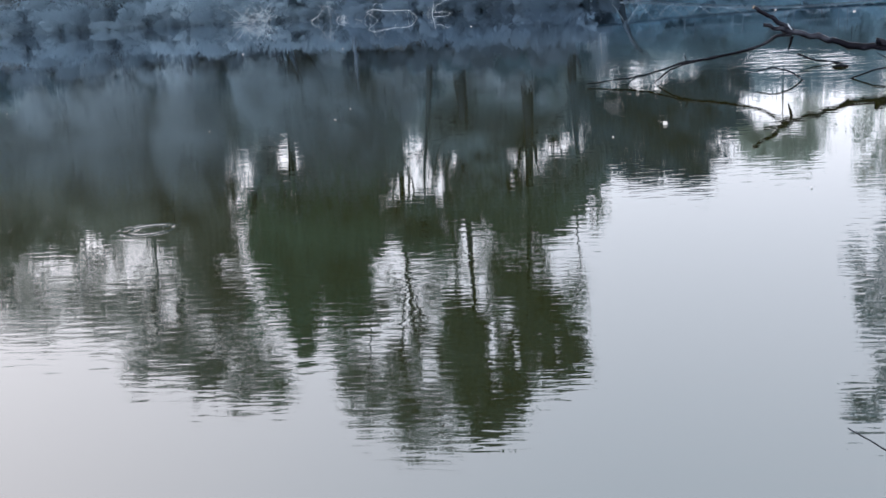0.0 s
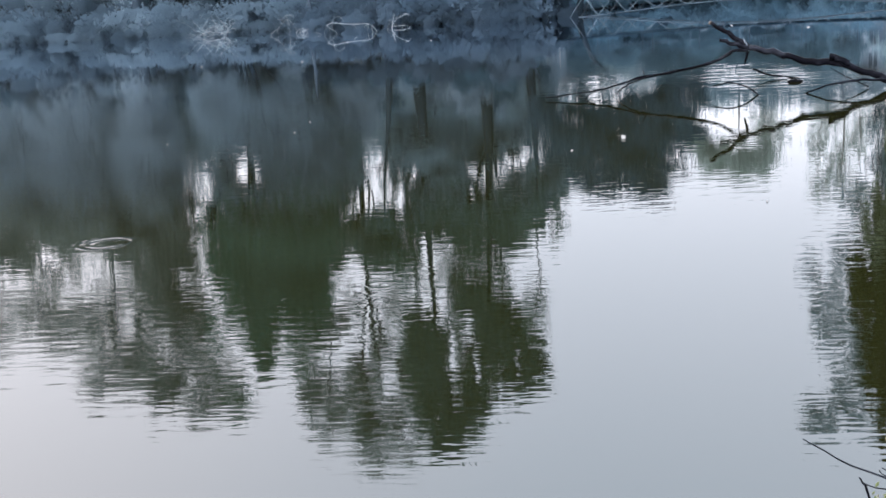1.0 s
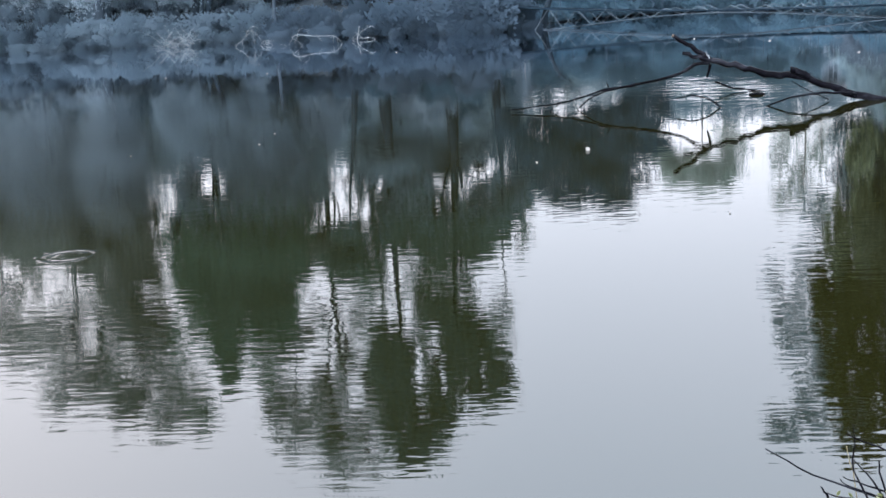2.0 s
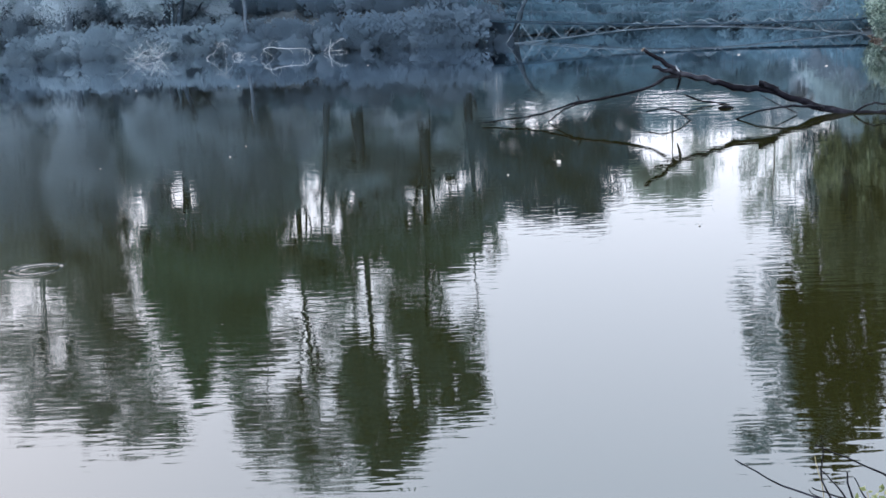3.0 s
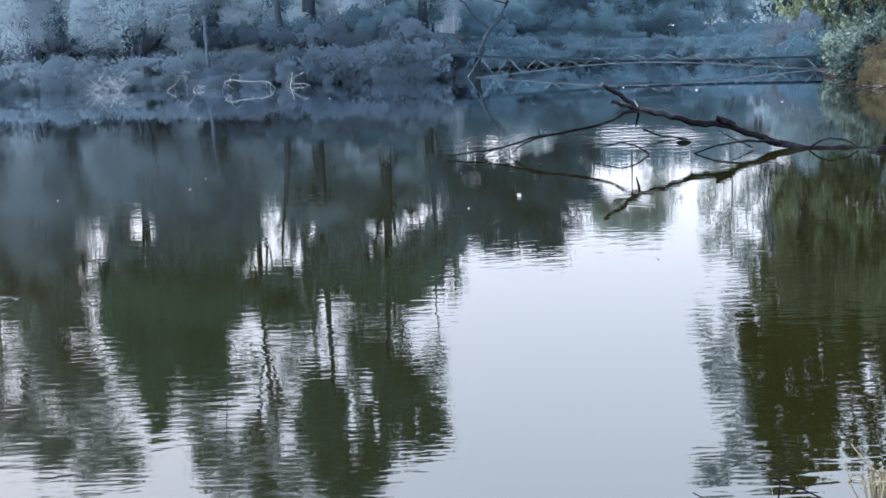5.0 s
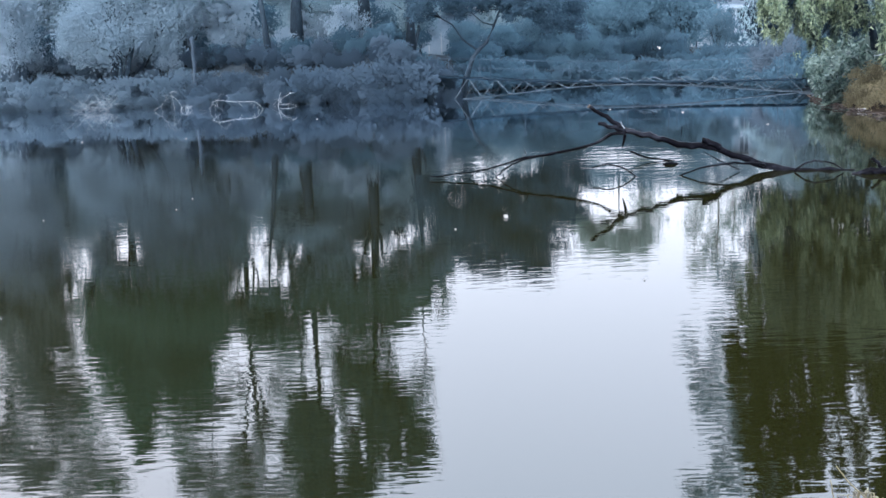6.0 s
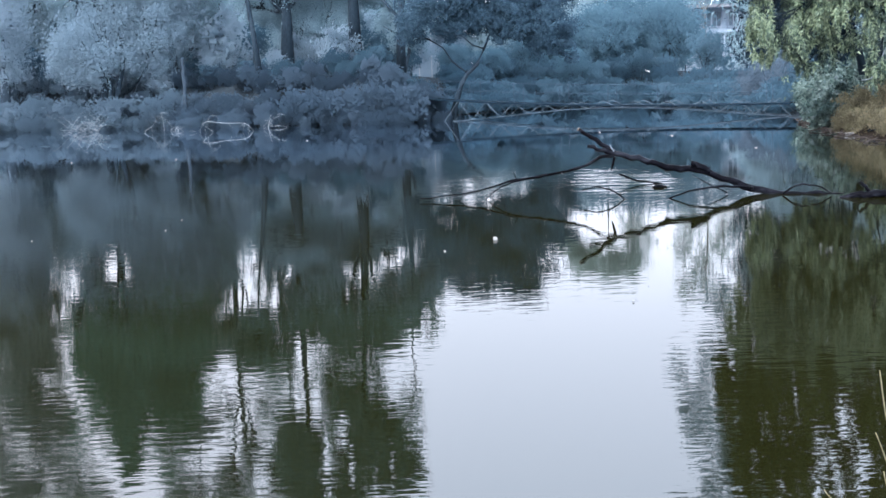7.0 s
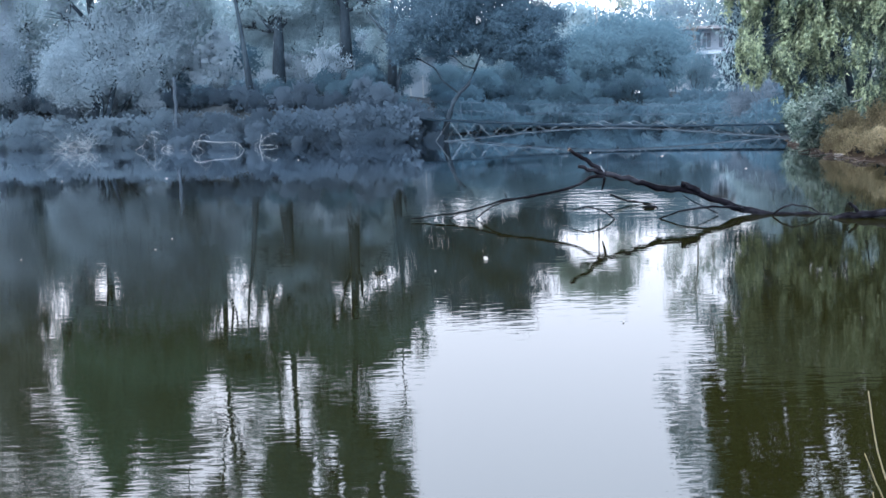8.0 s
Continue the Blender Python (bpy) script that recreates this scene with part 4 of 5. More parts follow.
BEHIND_WOOD = [(-6, 100, 1.0), (-2, 102, 0.6), (0.2, 104, 0.78), (1.6, 105, 0.64), (2.9, 104, 0.74), (4.2, 105, 0.68), (5.8, 106, 0.75), (-10, 104, 1.1), (-10.5, 96, 1.25), (-19.5, 95, 1.15), (-36, 96, 1.15), (-33, 94, 1.1), (-30, 96, 1.15), (-26.5, 95, 1.15), (-40, 97, 1.2), (-44, 98, 1.2), (-6.5, 97, 1.2), (-3, 99, 1.2), (-15, 102, 1.0), (-20, 103, 1.1), (-17.5, 99, 1.12), (-12.5, 98, 1.1), (-15, 97, 1.05), (-23, 100, 1.1), (-8, 97, 0.9), (-4, 98, 0.9)]
BEHIND_SLOPE = [(7.5, 106, 0.95), (15, 112, 0.9), (19, 114, 0.9), (18.5, 98, 0.75), (34, 112, 0.9), (30, 118, 0.9), (20, 118, 1.15), (24.5, 122, 1.2), (30, 120, 1.2), (16, 120, 1.1), (12.8, 110, 1.02), (15.5, 112, 0.98), (17, 112, 0.88), (21.5, 113, 0.9), (24, 114, 0.92), (26.5, 113, 0.9)]
BEHIND_RIGHT_BANK = [(21, 48, 0.85), (24, 54, 1.0), (20.5, 42, 0.85), (23, 37, 1.0), (27, 46, 1.1), (25, 62, 0.9), (21, 66.5, 0.75), (23.6, 66, 0.75), (22.0, 72, 0.8), (22.4, 73, 0.85), (25.5, 70, 0.85), (20, 40.5, 0.7), (19.3, 66, 0.6)]
for i, (x, y, k) in enumerate(BEHIND_WOOD + BEHIND_SLOPE + BEHIND_RIGHT_BANK):
    c = copy_thing(veil[i % 2], pose(x, y, ground_z(x, y) - 0.1, 0, 0, 80 * i))
    c.scale = (k, k, k)
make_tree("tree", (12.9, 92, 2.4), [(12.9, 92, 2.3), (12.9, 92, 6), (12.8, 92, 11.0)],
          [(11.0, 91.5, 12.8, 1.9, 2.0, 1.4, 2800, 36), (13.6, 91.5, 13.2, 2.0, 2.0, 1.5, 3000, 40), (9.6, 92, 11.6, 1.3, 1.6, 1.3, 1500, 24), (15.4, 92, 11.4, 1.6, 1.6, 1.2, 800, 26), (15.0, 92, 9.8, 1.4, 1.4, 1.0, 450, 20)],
          PALE_BARK, LEAF_MIST, "green tree rising behind the far bushes, tinted pale for mist", 0.25, 0.24)
make_tree("tree", (20.2, 97, 2.2), [(20.2, 97, 2.0), (20.3, 97, 5.5), (20.6, 97, 8.5)],
          [(19.4, 97, 8.8, 1.8, 1.6, 1.4, 900, 26), (22.2, 97, 9.0, 2.0, 1.6, 1.3, 900, 28), (24.4, 97, 8.6, 1.6, 1.4, 1.0, 450, 20), (18.6, 97, 6.6, 1.2, 1.2, 1.4, 700, 20)],
          STEM_WOOD, LEAF_DUSK, "sparse dusky tree standing before the far house", 0.06, 0.24)


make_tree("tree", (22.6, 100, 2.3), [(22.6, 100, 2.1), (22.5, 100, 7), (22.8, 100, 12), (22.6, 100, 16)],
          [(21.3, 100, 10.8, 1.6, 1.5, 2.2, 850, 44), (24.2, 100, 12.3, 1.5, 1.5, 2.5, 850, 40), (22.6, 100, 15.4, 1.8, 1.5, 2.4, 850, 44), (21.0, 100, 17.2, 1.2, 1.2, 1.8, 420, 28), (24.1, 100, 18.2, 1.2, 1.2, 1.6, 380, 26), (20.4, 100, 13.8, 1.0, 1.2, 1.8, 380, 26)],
          PALE_BARK, LEAF_MIST, "tall sparse tree behind the house, tinted pale for haze", 0.16, 0.24)


# ---- footbridge: two sagging trusses, deck of boards, posts and wires ----
BR_A, BR_B = Vector((-1.6, 62.2, 0)), Vector((15.7, 51.8, 0))
along = BR_B - BR_A
span = along.length
across = Vector((-along.y, along.x, 0)).normalized()


def on_bridge(u, side, z):
    return BR_A + along * u + across * side + Vector((0, 0, z))


def deck_z(u):
    return 1.28 - 1.55 * u + 0.88 * u * u


def chord_z(u):
    return 0.02 + 0.52 * max(0.0, math.sin(math.pi * (u - 0.14) / 0.86)) ** 1.3 if u > 0.14 else 0.02


def crest(u):
    """How far the braces rise above the deck: not at all on the deep half, a hand or two on the shallow one."""
    return 0.20 * min(1.0, max(0.0, (u - 0.42) / 0.1))


bridge = thing("footbridge", BR_A, "narrow sagging truss footbridge of weathered steel pipes across the pond", "bridge")


def bridge_part(name, shape, mat, label=""):
    for i, p in enumerate(shape.v):
        shape.v[i] = tuple(Vector(p) - BR_A)
    return part(name, shape.mesh(name, mat), bridge, label)


U = [i / 24 for i in range(25)]
for side in (-0.55, 0.55):
    bridge_part("top_chord", Shape().tube([on_bridge(u, side, deck_z(u) - 0.02) for u in U], [0.038] * 25, 6), STEEL)
    bridge_part("lower_chord", Shape().tube([on_bridge(u, side, min(chord_z(u), deck_z(u) - 0.06)) for u in U if u > 0.1], [0.021] * sum(u > 0.1 for u in U), 6), PALE_PIPE, "pale painted lower pipe")
    k = 0
    u = 0.10
    while u < 0.97:
        lo, hi = u, u + 0.041
        za, zb = (chord_z(lo), deck_z(hi) + crest(hi)) if k % 2 == 0 else (deck_z(lo) + crest(lo), chord_z(hi))
        if abs(za - zb) > 0.12:
            bridge_part("brace", Shape().tube([on_bridge(lo, side, za), on_bridge(hi, side, zb)], [0.018, 0.018], 5), BRACE_PIPE)
        u, k = hi, k + 1
    for q in range(8):
        u = 0.05 + q * 0.128
        bridge_part("post", Shape().tube([on_bridge(u, side, deck_z(u) - 0.05), on_bridge(u + RNG.uniform(-0.002, 0.002), side, deck_z(u) + 1.02)], [0.014, 0.013], 5), RAIL_PIPE)
    for h in (0.55, 1.0):
        bridge_part("rail_wire", Shape().tube([on_bridge(0.05 + 0.9 * i / 20, side, deck_z(0.05 + 0.9 * i / 20) + h - 0.03 * math.sin(math.pi * ((i * 0.5) % 1))) for i in range(21)], [0.007] * 21, 4), RAIL_PIPE)
boards = 78
for i in range(boards):
    u = (i + 0.5) / boards
    z = deck_z(u) - 0.01 + RNG.uniform(-0.006, 0.006)
    d = along.normalized() * (span / boards * 0.46)
    a = [on_bridge(u, s, z) + d * e for s, e in ((-0.6, -1), (0.6, -1), (0.6, 1), (-0.6, 1))]
    s = Shape()
    s.v = [tuple(p) for p in a] + [tuple(p + Vector((0, 0, 0.028))) for p in a]
    s.f = [(3, 2, 1, 0), (4, 5, 6, 7), (0, 1, 5, 4), (1, 2, 6, 5), (2, 3, 7, 6), (3, 0, 4, 7)]
    bridge_part("deck_board", s, DECK_WOOD)


# ---- right bank: overhanging trees, shrub, dry bush, shore litter ----
OVER = "leafy tree with drooping fresh green foliage overhanging the water"
def crown_rows(rows):
    """Leafy lumps in level rows: (height, first x, last x, half-size)."""
    out = []
    for z, x0, x1, r in rows:
        count = max(1, round((x1 - x0) / (r * 1.25)))
        for i in range(count + 1):
            x = x0 + (x1 - x0) * i / count
            y = math.sqrt(36 * 36 - x * x) + RNG.uniform(-0.5, 0.5)
            k = r * RNG.uniform(0.8, 1.18)
            out.append((x, y, z + RNG.uniform(-0.25, 0.25), k, k, k * 1.15, int(8600 * k * k), int(44 * k * k) + 8))
    return out


CLEARINGS = [(9.95, 4.0, 0.28, 1.15), (10.1, 2.3, 0.4, 0.4), (11.1, 2.7, 0.3, 0.4), (10.75, 4.3, 0.2, 0.6), (11.85, 3.5, 0.24, 0.7), (11.9, 2.4, 0.3, 0.5), (12.75, 2.95, 0.24, 0.5), (13.5, 3.8, 0.2, 0.6), (11.4, 4.7, 0.2, 0.4)]
make_tree("tree", (15.4, 37.5, 1.5), [(15.4, 37.5, 1.2), (15.0, 37.2, 3), (14.2, 36.6, 5), (13.2, 36, 6.4)],
          crown_rows(((2.2, 12.7, 15.5, 0.5), (2.9, 9.5, 15.5, 0.6), (3.9, 9.7, 15.5, 0.7), (5.0, 9.45, 16, 0.85), (6.2, 9.15, 16, 0.9))) + [(11.0, 34.3, 4.1, 0.7, 0.6, 0.8, 2600, 40), (11.8, 34.0, 4.5, 0.7, 0.6, 0.8, 2600, 40)],
          BARK, LEAF_FRESH, OVER, 0.12, 0.13, 0.8, slim=0.34, form=(0.36, 0.36, 1.3), tight=0.165, facing=0.4, stoutest=0.03, openings=CLEARINGS)
make_tree("tree", (14.5, 39.5, 1.6), [(14.5, 39.5, 1.3), (14.0, 39.2, 3.0), (13.0, 38.6, 4.6), (12.2, 38.4, 6.0)],
          [(10.4, 38.2, 3.2, 0.8, 0.8, 0.85, 2600, 30), (10.6, 38.2, 4.6, 0.9, 0.8, 1.0, 2800, 34), (11.9, 38.3, 3.9, 0.9, 0.8, 1.0, 2800, 34), (12.0, 38.3, 5.4, 1.0, 0.9, 1.1, 3400, 38), (13.3, 38.6, 4.4, 1.0, 0.9, 1.2, 3400, 38),
           (10.8, 38.2, 6.0, 0.9, 0.8, 1.0, 2800, 34), (13.2, 38.5, 6.2, 1.1, 0.9, 1.1, 3600, 38), (14.8, 38.8, 5.2, 1.1, 0.9, 1.3, 3600, 38), (12.8, 38.3, 3.0, 0.8, 0.7, 0.7, 2000, 26)],
          BARK, LEAF_DEEP, "dense dark blue-green tree among the trees of the bank", 0.14, 0.15, 0.5, slim=0.45, facing=0.4, stoutest=0.02)
make_tree("tree", (17.0, 35, 1.7), [(17, 35, 1.4), (16.4, 34.8, 4), (14.6, 34.6, 6.2), (12.4, 34.6, 8.0), (10.6, 34.6, 9.8)],
          crown_rows(((7.4, 8.95, 16.5, 0.9), (8.6, 8.9, 11.0, 0.85), (8.6, 12.8, 16.5, 0.85), (9.8, 9.0, 10.6, 0.8), (9.8, 13.0, 16.5, 0.8), (11.0, 9.3, 10.4, 0.75), (11.0, 13.2, 16.5, 0.8), (12.2, 9.5, 10.0, 0.7), (12.2, 13.2, 16, 0.8))) + [(11.5, 34.2, 9.4, 0.45, 0.5, 1.2, 1150, 30), (12.2, 34.0, 9.8, 0.45, 0.5, 1.5, 1350, 32), (11.8, 34.1, 11.2, 0.6, 0.5, 1.0, 1150, 26)],
          BARK, LEAF_OLIVE, "leafy olive-green tree leaning out over the water", 0.24, 0.14, 0.8, slim=0.36, form=(0.42, 0.42, 1.15), tight=0.175, facing=0.4, stoutest=0.04)
make_tree("tree", (16.5, 40, 1.6), [(16.5, 40, 1.3), (15.5, 39.5, 4), (13.5, 38, 7), (10.5, 36.2, 9.6), (9, 35.5, 10.8)],
          [(7.7, 35.3, 8.8, 0.7, 0.7, 1.1, 1431, 22), (8.0, 35.2, 12, 0.9, 0.9, 0.9, 1338, 22), (7.3, 35.3, 12.2, 0.5, 0.6, 0.7, 433, 15), (9.3, 35, 11.8, 0.9, 0.9, 1.1, 1635, 25), (8.1, 35.2, 6.8, 0.5, 0.5, 1.2, 619, 19), (7.0, 35.3, 7.4, 0.3, 0.4, 0.8, 198, 13), (8.2, 35.2, 5.0, 0.5, 0.5, 1.2, 320, 14), (9.0, 35.2, 3.4, 0.6, 0.5, 1.0, 300, 16), (9.0, 35.2, 5.4, 0.5, 0.5, 1.2, 420, 18), (8.5, 35.2, 10.4, 0.8, 0.7, 1.0, 1100, 24), (8.9, 35.2, 9.6, 0.6, 0.6, 1.0, 800, 20)],
          BARK, LEAF_HAZE_GREY, "thin sparse tree leaning far out over the water", 0.14, 0.13, 0.7, slim=0.34, stoutest=0.022)
for x, y, k in ((15.9, 49.6, 0.8), (16.3, 51.2, 0.8), (16.9, 53.4, 0.9), (17.2, 50.5, 1.2), (16.3, 45.6, 1.7), (17.4, 43.4, 1.8), (17.2, 41.0, 1.6), (18.2, 47.5, 1.9), (18.6, 39.0, 1.8), (14.6, 44.4, 1.15), (13.7, 41.9, 0.8), (13.3, 39.9, 0.6), (15.6, 46.8, 1.3), (14.3, 42.4, 1.0), (15.4, 43.0, 1.3), (15.2, 40.2, 1.1), (14.6, 38.6, 0.9)):
    make_bush("bush", (x, y, ground_z(x, y) - 0.05), (k, k, k * 0.95), LEAF_BROAD, "broad-leaved blue-green shrub at the end of the bridge", 3000, blade=0.19, slim=0.55, group="shrubs by the bridge end", facing=0.25)
for x, y, k in ((13.0, 36.6, 0.55), (13.1, 35.2, 0.6), (12.9, 33.6, 0.6), (13.4, 38.2, 0.6), (12.9, 32.2, 0.6), (13.9, 36.0, 0.9), (13.9, 34.0, 1.0), (14.2, 32.2, 1.0), (14.0, 38.0, 0.8), (14.0, 40.0, 0.7), (14.8, 35.2, 1.1)):
    make_bush("bush", (x, y, ground_z(x, y) - 0.08), (k, k, k * 0.85), LEAF_DRY, "dry brown bush on the bank above the shore", 3200, blade=0.085, group="dry bushes of the bank")
for x, y, k in ((15.5, 58.2, 0.8), (16.4, 57.4, 0.95), (17.4, 58.5, 1.0), (15.9, 60.5, 0.95), (16.8, 55.8, 0.85)):
    make_bush("bush", (x, y, ground_z(x, y) - 0.05), (k, k, k * 1.5), LEAF_TWIGGY, "purple-grey twiggy bush beyond the bridge end, tinted for haze", 2200, blade=0.14, group="twiggy bushes beyond the bridge")
# stones, drift sticks and a white plastic scrap along the waterline
for i in range(30):
    t = i / 29
    y = 31.0 + 17 * t
    x = float(np.interp(y, [31, 34, 39, 45, 51], [12.2, 12.25, 12.9, 14.2, 15.2])) + RNG.uniform(-0.12, 0.25)
    k = RNG.uniform(0.04, 0.13)
    root = thing("stone", (x, y, max(0.0, ground_z(x, y))), "dark wet stone at the waterline of the bank", "stone", "stones of the shore")
    bm = bmesh.new()
    bmesh.ops.create_icosphere(bm, subdivisions=2, radius=k)
    for v in bm.verts:
        v.co *= 0.8 + 0.35 * noise.noise(v.co * (3 / k) * 0.3 + Vector((i, 0, 0)))
        v.co.z *= 0.4
    me = bpy.data.meshes.new("stone")
    bm.to_mesh(me)
    bm.free()
    me.materials.append(STONE)
    part("rock", me, root)
plastic = thing("plastic_scrap", (12.45, 35.3, 0.03), "crumpled white plastic scrap on the shore", "litter")
s = Shape().box(-0.12, 0.12, -0.06, 0.06, 0.0, 0.08)
s.v = [tuple(np.array(q) * RNG.uniform(0.75, 1.2, 3)) for q in s.v]
part("sheet", s.mesh("sheet", FOAM), plastic)

# ---- the fallen tree in the water ----
fallen = thing("fallen_tree", (5.3, 19.9, 0.0), "dark wet dead tree lying half sunk with forked branches", "fallen tree")


def limb(name, pts, r0, r1, mat=WET_WOOD, label="", sides=9, wob=0.02, owner=None, of=None):
    """A knotty tapered limb through the points, subdivided and slightly uneven."""
    owner = owner or fallen
    o = owner.location
    p = [Vector(q) - o for q in pts]
    fine = []
    for a, b in zip(p, p[1:]):
        for k in range(4):
            fine.append(a.lerp(b, k / 4))
    fine.append(p[-1])
    sm = [fine[0]] + [(fine[i - 1] + fine[i] * 2 + fine[i + 1]) / 4 for i in range(1, len(fine) - 1)] + [fine[-1]]
    n = len(sm)
    wob = min(wob, 0.22 * r0, 0.18 * sum((b - a).length for a, b in zip(sm, sm[1:])) / n)
    sm = [q + Vector(RNG.normal(size=3) * wob * (0.3 if i in (0, n - 1) else 1)) for i, q in enumerate(sm)]
    rad = [(r0 + (r1 - r0) * i / (n - 1)) * RNG.uniform(0.9, 1.14) for i in range(n)]
    return part(name, Shape().tube(sm, rad, sides, 0.09).mesh(name, mat, True), of or owner, label)


limb("trunk", [(7.9, 19.05, -0.2), (7.3, 19.27, -0.13), (6.7, 19.48, -0.06), (6.0, 19.7, 0.0), (5.28, 19.91, 0.07), (4.81, 20.03, 0.31), (4.38, 20.13, 0.45), (3.85, 20.24, 0.5), (3.55, 20.29, 0.61), (2.94, 20.39, 0.77)], 0.068, 0.052, sides=11)
high = limb("branch", [(2.98, 20.39, 0.76), (2.66, 20.43, 1.0), (2.5, 20.45, 1.1), (2.32, 20.47, 1.22)], 0.047, 0.032)
limb("broken_end", [(2.335, 20.468, 1.212), (2.315, 20.472, 1.224)], 0.037, 0.03, CUT_WOOD, "pale broken wood", 8, 0.0, of=high)
limb("branch", [(2.96, 20.36, 0.76), (2.71, 20.4, 0.85), (2.48, 20.42, 0.91)], 0.045, 0.034)
low = limb("branch", [(2.96, 20.37, 0.73), (2.71, 20.42, 0.7), (2.45, 20.45, 0.56), (1.84, 20.52, 0.41), (1.23, 20.56, 0.36), (0.81, 20.58, 0.24), (0.19, 20.6, 0.1), (-0.57, 20.59, 0.05)], 0.035, 0.009)
limb("branch", [(1.75, 20.5, 0.41), (1.12, 20.53, 0.3), (0.86, 20.54, 0.2), (0.6, 20.55, -0.02)], 0.024, 0.008, sides=7)
limb("twig", [(0.35, 20.57, 0.14), (0.2, 20.5, 0.06), (0.1, 20.45, -0.03)], 0.012, 0.006, sides=6, of=low)
limb("twig", [(1.2, 20.55, 0.36), (1.17, 20.55, 0.42), (1.15, 20.55, 0.46)], 0.012, 0.006, sides=6, of=low)
limb("twig", [(2.97, 20.36, 0.7), (2.93, 20.37, 0.57), (2.9, 20.38, 0.46)], 0.028, 0.012, sides=7)
limb("twig", [(2.95, 20.36, 0.79), (2.9, 20.34, 0.88), (2.88, 20.33, 0.93)], 0.014, 0.006, DRY_WOOD, "bleached splinter", 6)
limb("knot", [(4.6, 20.06, 0.42), (4.4, 20.08, 0.53), (4.27, 20.09, 0.56)], 0.06, 0.05)
limb("branch", [(5.3, 19.8, 0.1), (5.13, 19.6, 0.16), (4.58, 19.5, 0.2), (4.11, 19.55, 0.13), (3.76, 19.63, -0.02)], 0.03, 0.014, sides=7)
limb("branch", [(5.75, 19.55, 0.02), (5.88, 19.47, 0.13), (6.05, 19.42, 0.2), (6.15, 19.38, 0.17), (6.3, 19.33, 0.16), (6.5, 19.27, 0.03)], 0.018, 0.012, sides=7)
limb("twig", [(4.9, 19.95, 0.02), (4.55, 20.0, 0.2), (4.3, 20.1, 0.36)], 0.012, 0.006, sides=6)
stick = thing("floating_branch", (3.3, 20.3, 0.0), "thin dead branch floating beside the fallen tree", "branch")
limb("stem", [(3.37, 22.52, 0.2), (3.64, 22.48, 0.08), (3.92, 22.43, 0.03), (4.23, 22.37, -0.01)], 0.018, 0.016, owner=stick, sides=7)
stick = thing("floating_branch", (2.8, 19.8, 0.0), "curved dead twig standing out of the water", "branch")
limb("stem", [(2.3, 19.87, 0.17), (2.57, 19.83, 0.24), (2.86, 19.79, 0.15), (3.08, 19.76, -0.03)], 0.012, 0.014, owner=stick, sides=6)
chunk = thing("driftwood", (3.9, 20.2, 0.0), "short dark lump of driftwood in the pond", "driftwood")
limb("wood", [(3.85, 21.6, 0.0), (4.0, 21.58, 0.03), (4.13, 21.58, 0.0)], 0.035, 0.028, owner=chunk, sides=8, wob=0.0)
log = thing("sunken_log", (7.2, 18.7, 0.0), "smooth pale-topped log floating at the end of the fallen tree", "log")
limb("wood", [(6.5, 18.85, -0.03), (6.9, 18.75, 0.05), (7.4, 18.58, 0.1), (8.0, 18.35, 0.12), (8.8, 18.0, 0.12)], 0.05, 0.1, owner=log)
limb("stub", [(6.97, 18.75, 0.06), (6.87, 18.78, 0.2), (6.8, 18.8, 0.25)], 0.036, 0.026, owner=log, sides=7)

STICK_WOOD = surface("brown_drift_wood", (0.018, 0.015, 0.013), (0.034, 0.028, 0.025), (0.08, 0.07, 0.063), 5.0, 40.0, 0.9, 0.5)
for k in range(26):
    y = 32.0 + 14 * (k / 25) + RNG.uniform(-0.2, 0.2)
    x = float(np.interp(y, [31, 34, 39, 45, 51], [12.2, 12.25, 12.9, 14.2, 15.2])) + RNG.uniform(-0.22, 0.12)
    ang, ln = RNG.uniform(30, 140) if k % 3 else RNG.uniform(-20, 20), RNG.uniform(0.45, 1.1)
    d = Vector((math.cos(radians(ang)), math.sin(radians(ang)), 0)) * ln / 2
    root = thing("drift_stick", (x, y, 0.04), "weathered stick washed up on the shore", "stick", "sticks of the shore")
    limb("wood", [tuple(Vector((x, y, 0.03)) - d), (x, y, 0.08), tuple(Vector((x, y, 0.05)) + d)], RNG.uniform(0.015, 0.032), 0.012, STICK_WOOD, owner=root, sides=6)
vine = thing("bare_vine", (12.9, 33.7, 1.7), "pale curved bare vine hanging above the dry bank", "vine")
limb("stem", [(12.25, 33.85, 1.72), (12.5, 33.74, 1.76), (12.72, 33.67, 2.02), (12.78, 33.66, 2.4), (12.9, 33.6, 2.7)], 0.012, 0.017, DRY_WOOD, owner=vine, sides=6)

stem = thing("dead_stem", (-15.3, 66.4, 0.6), "thin grey dead stem standing in the brush of the far bank", "dead stem")
limb("stem", [(-15.35, 66.4, 0.3), (-15.3, 66.4, 1.6), (-15.25, 66.4, 2.8), (-15.3, 66.4, 4.0)], 0.15, 0.09, STEM_WOOD, owner=stem, sides=7)

# ---- pale snags before the far shore ----
SNAG = "bleached dead branches sticking out of the water near the far shore"


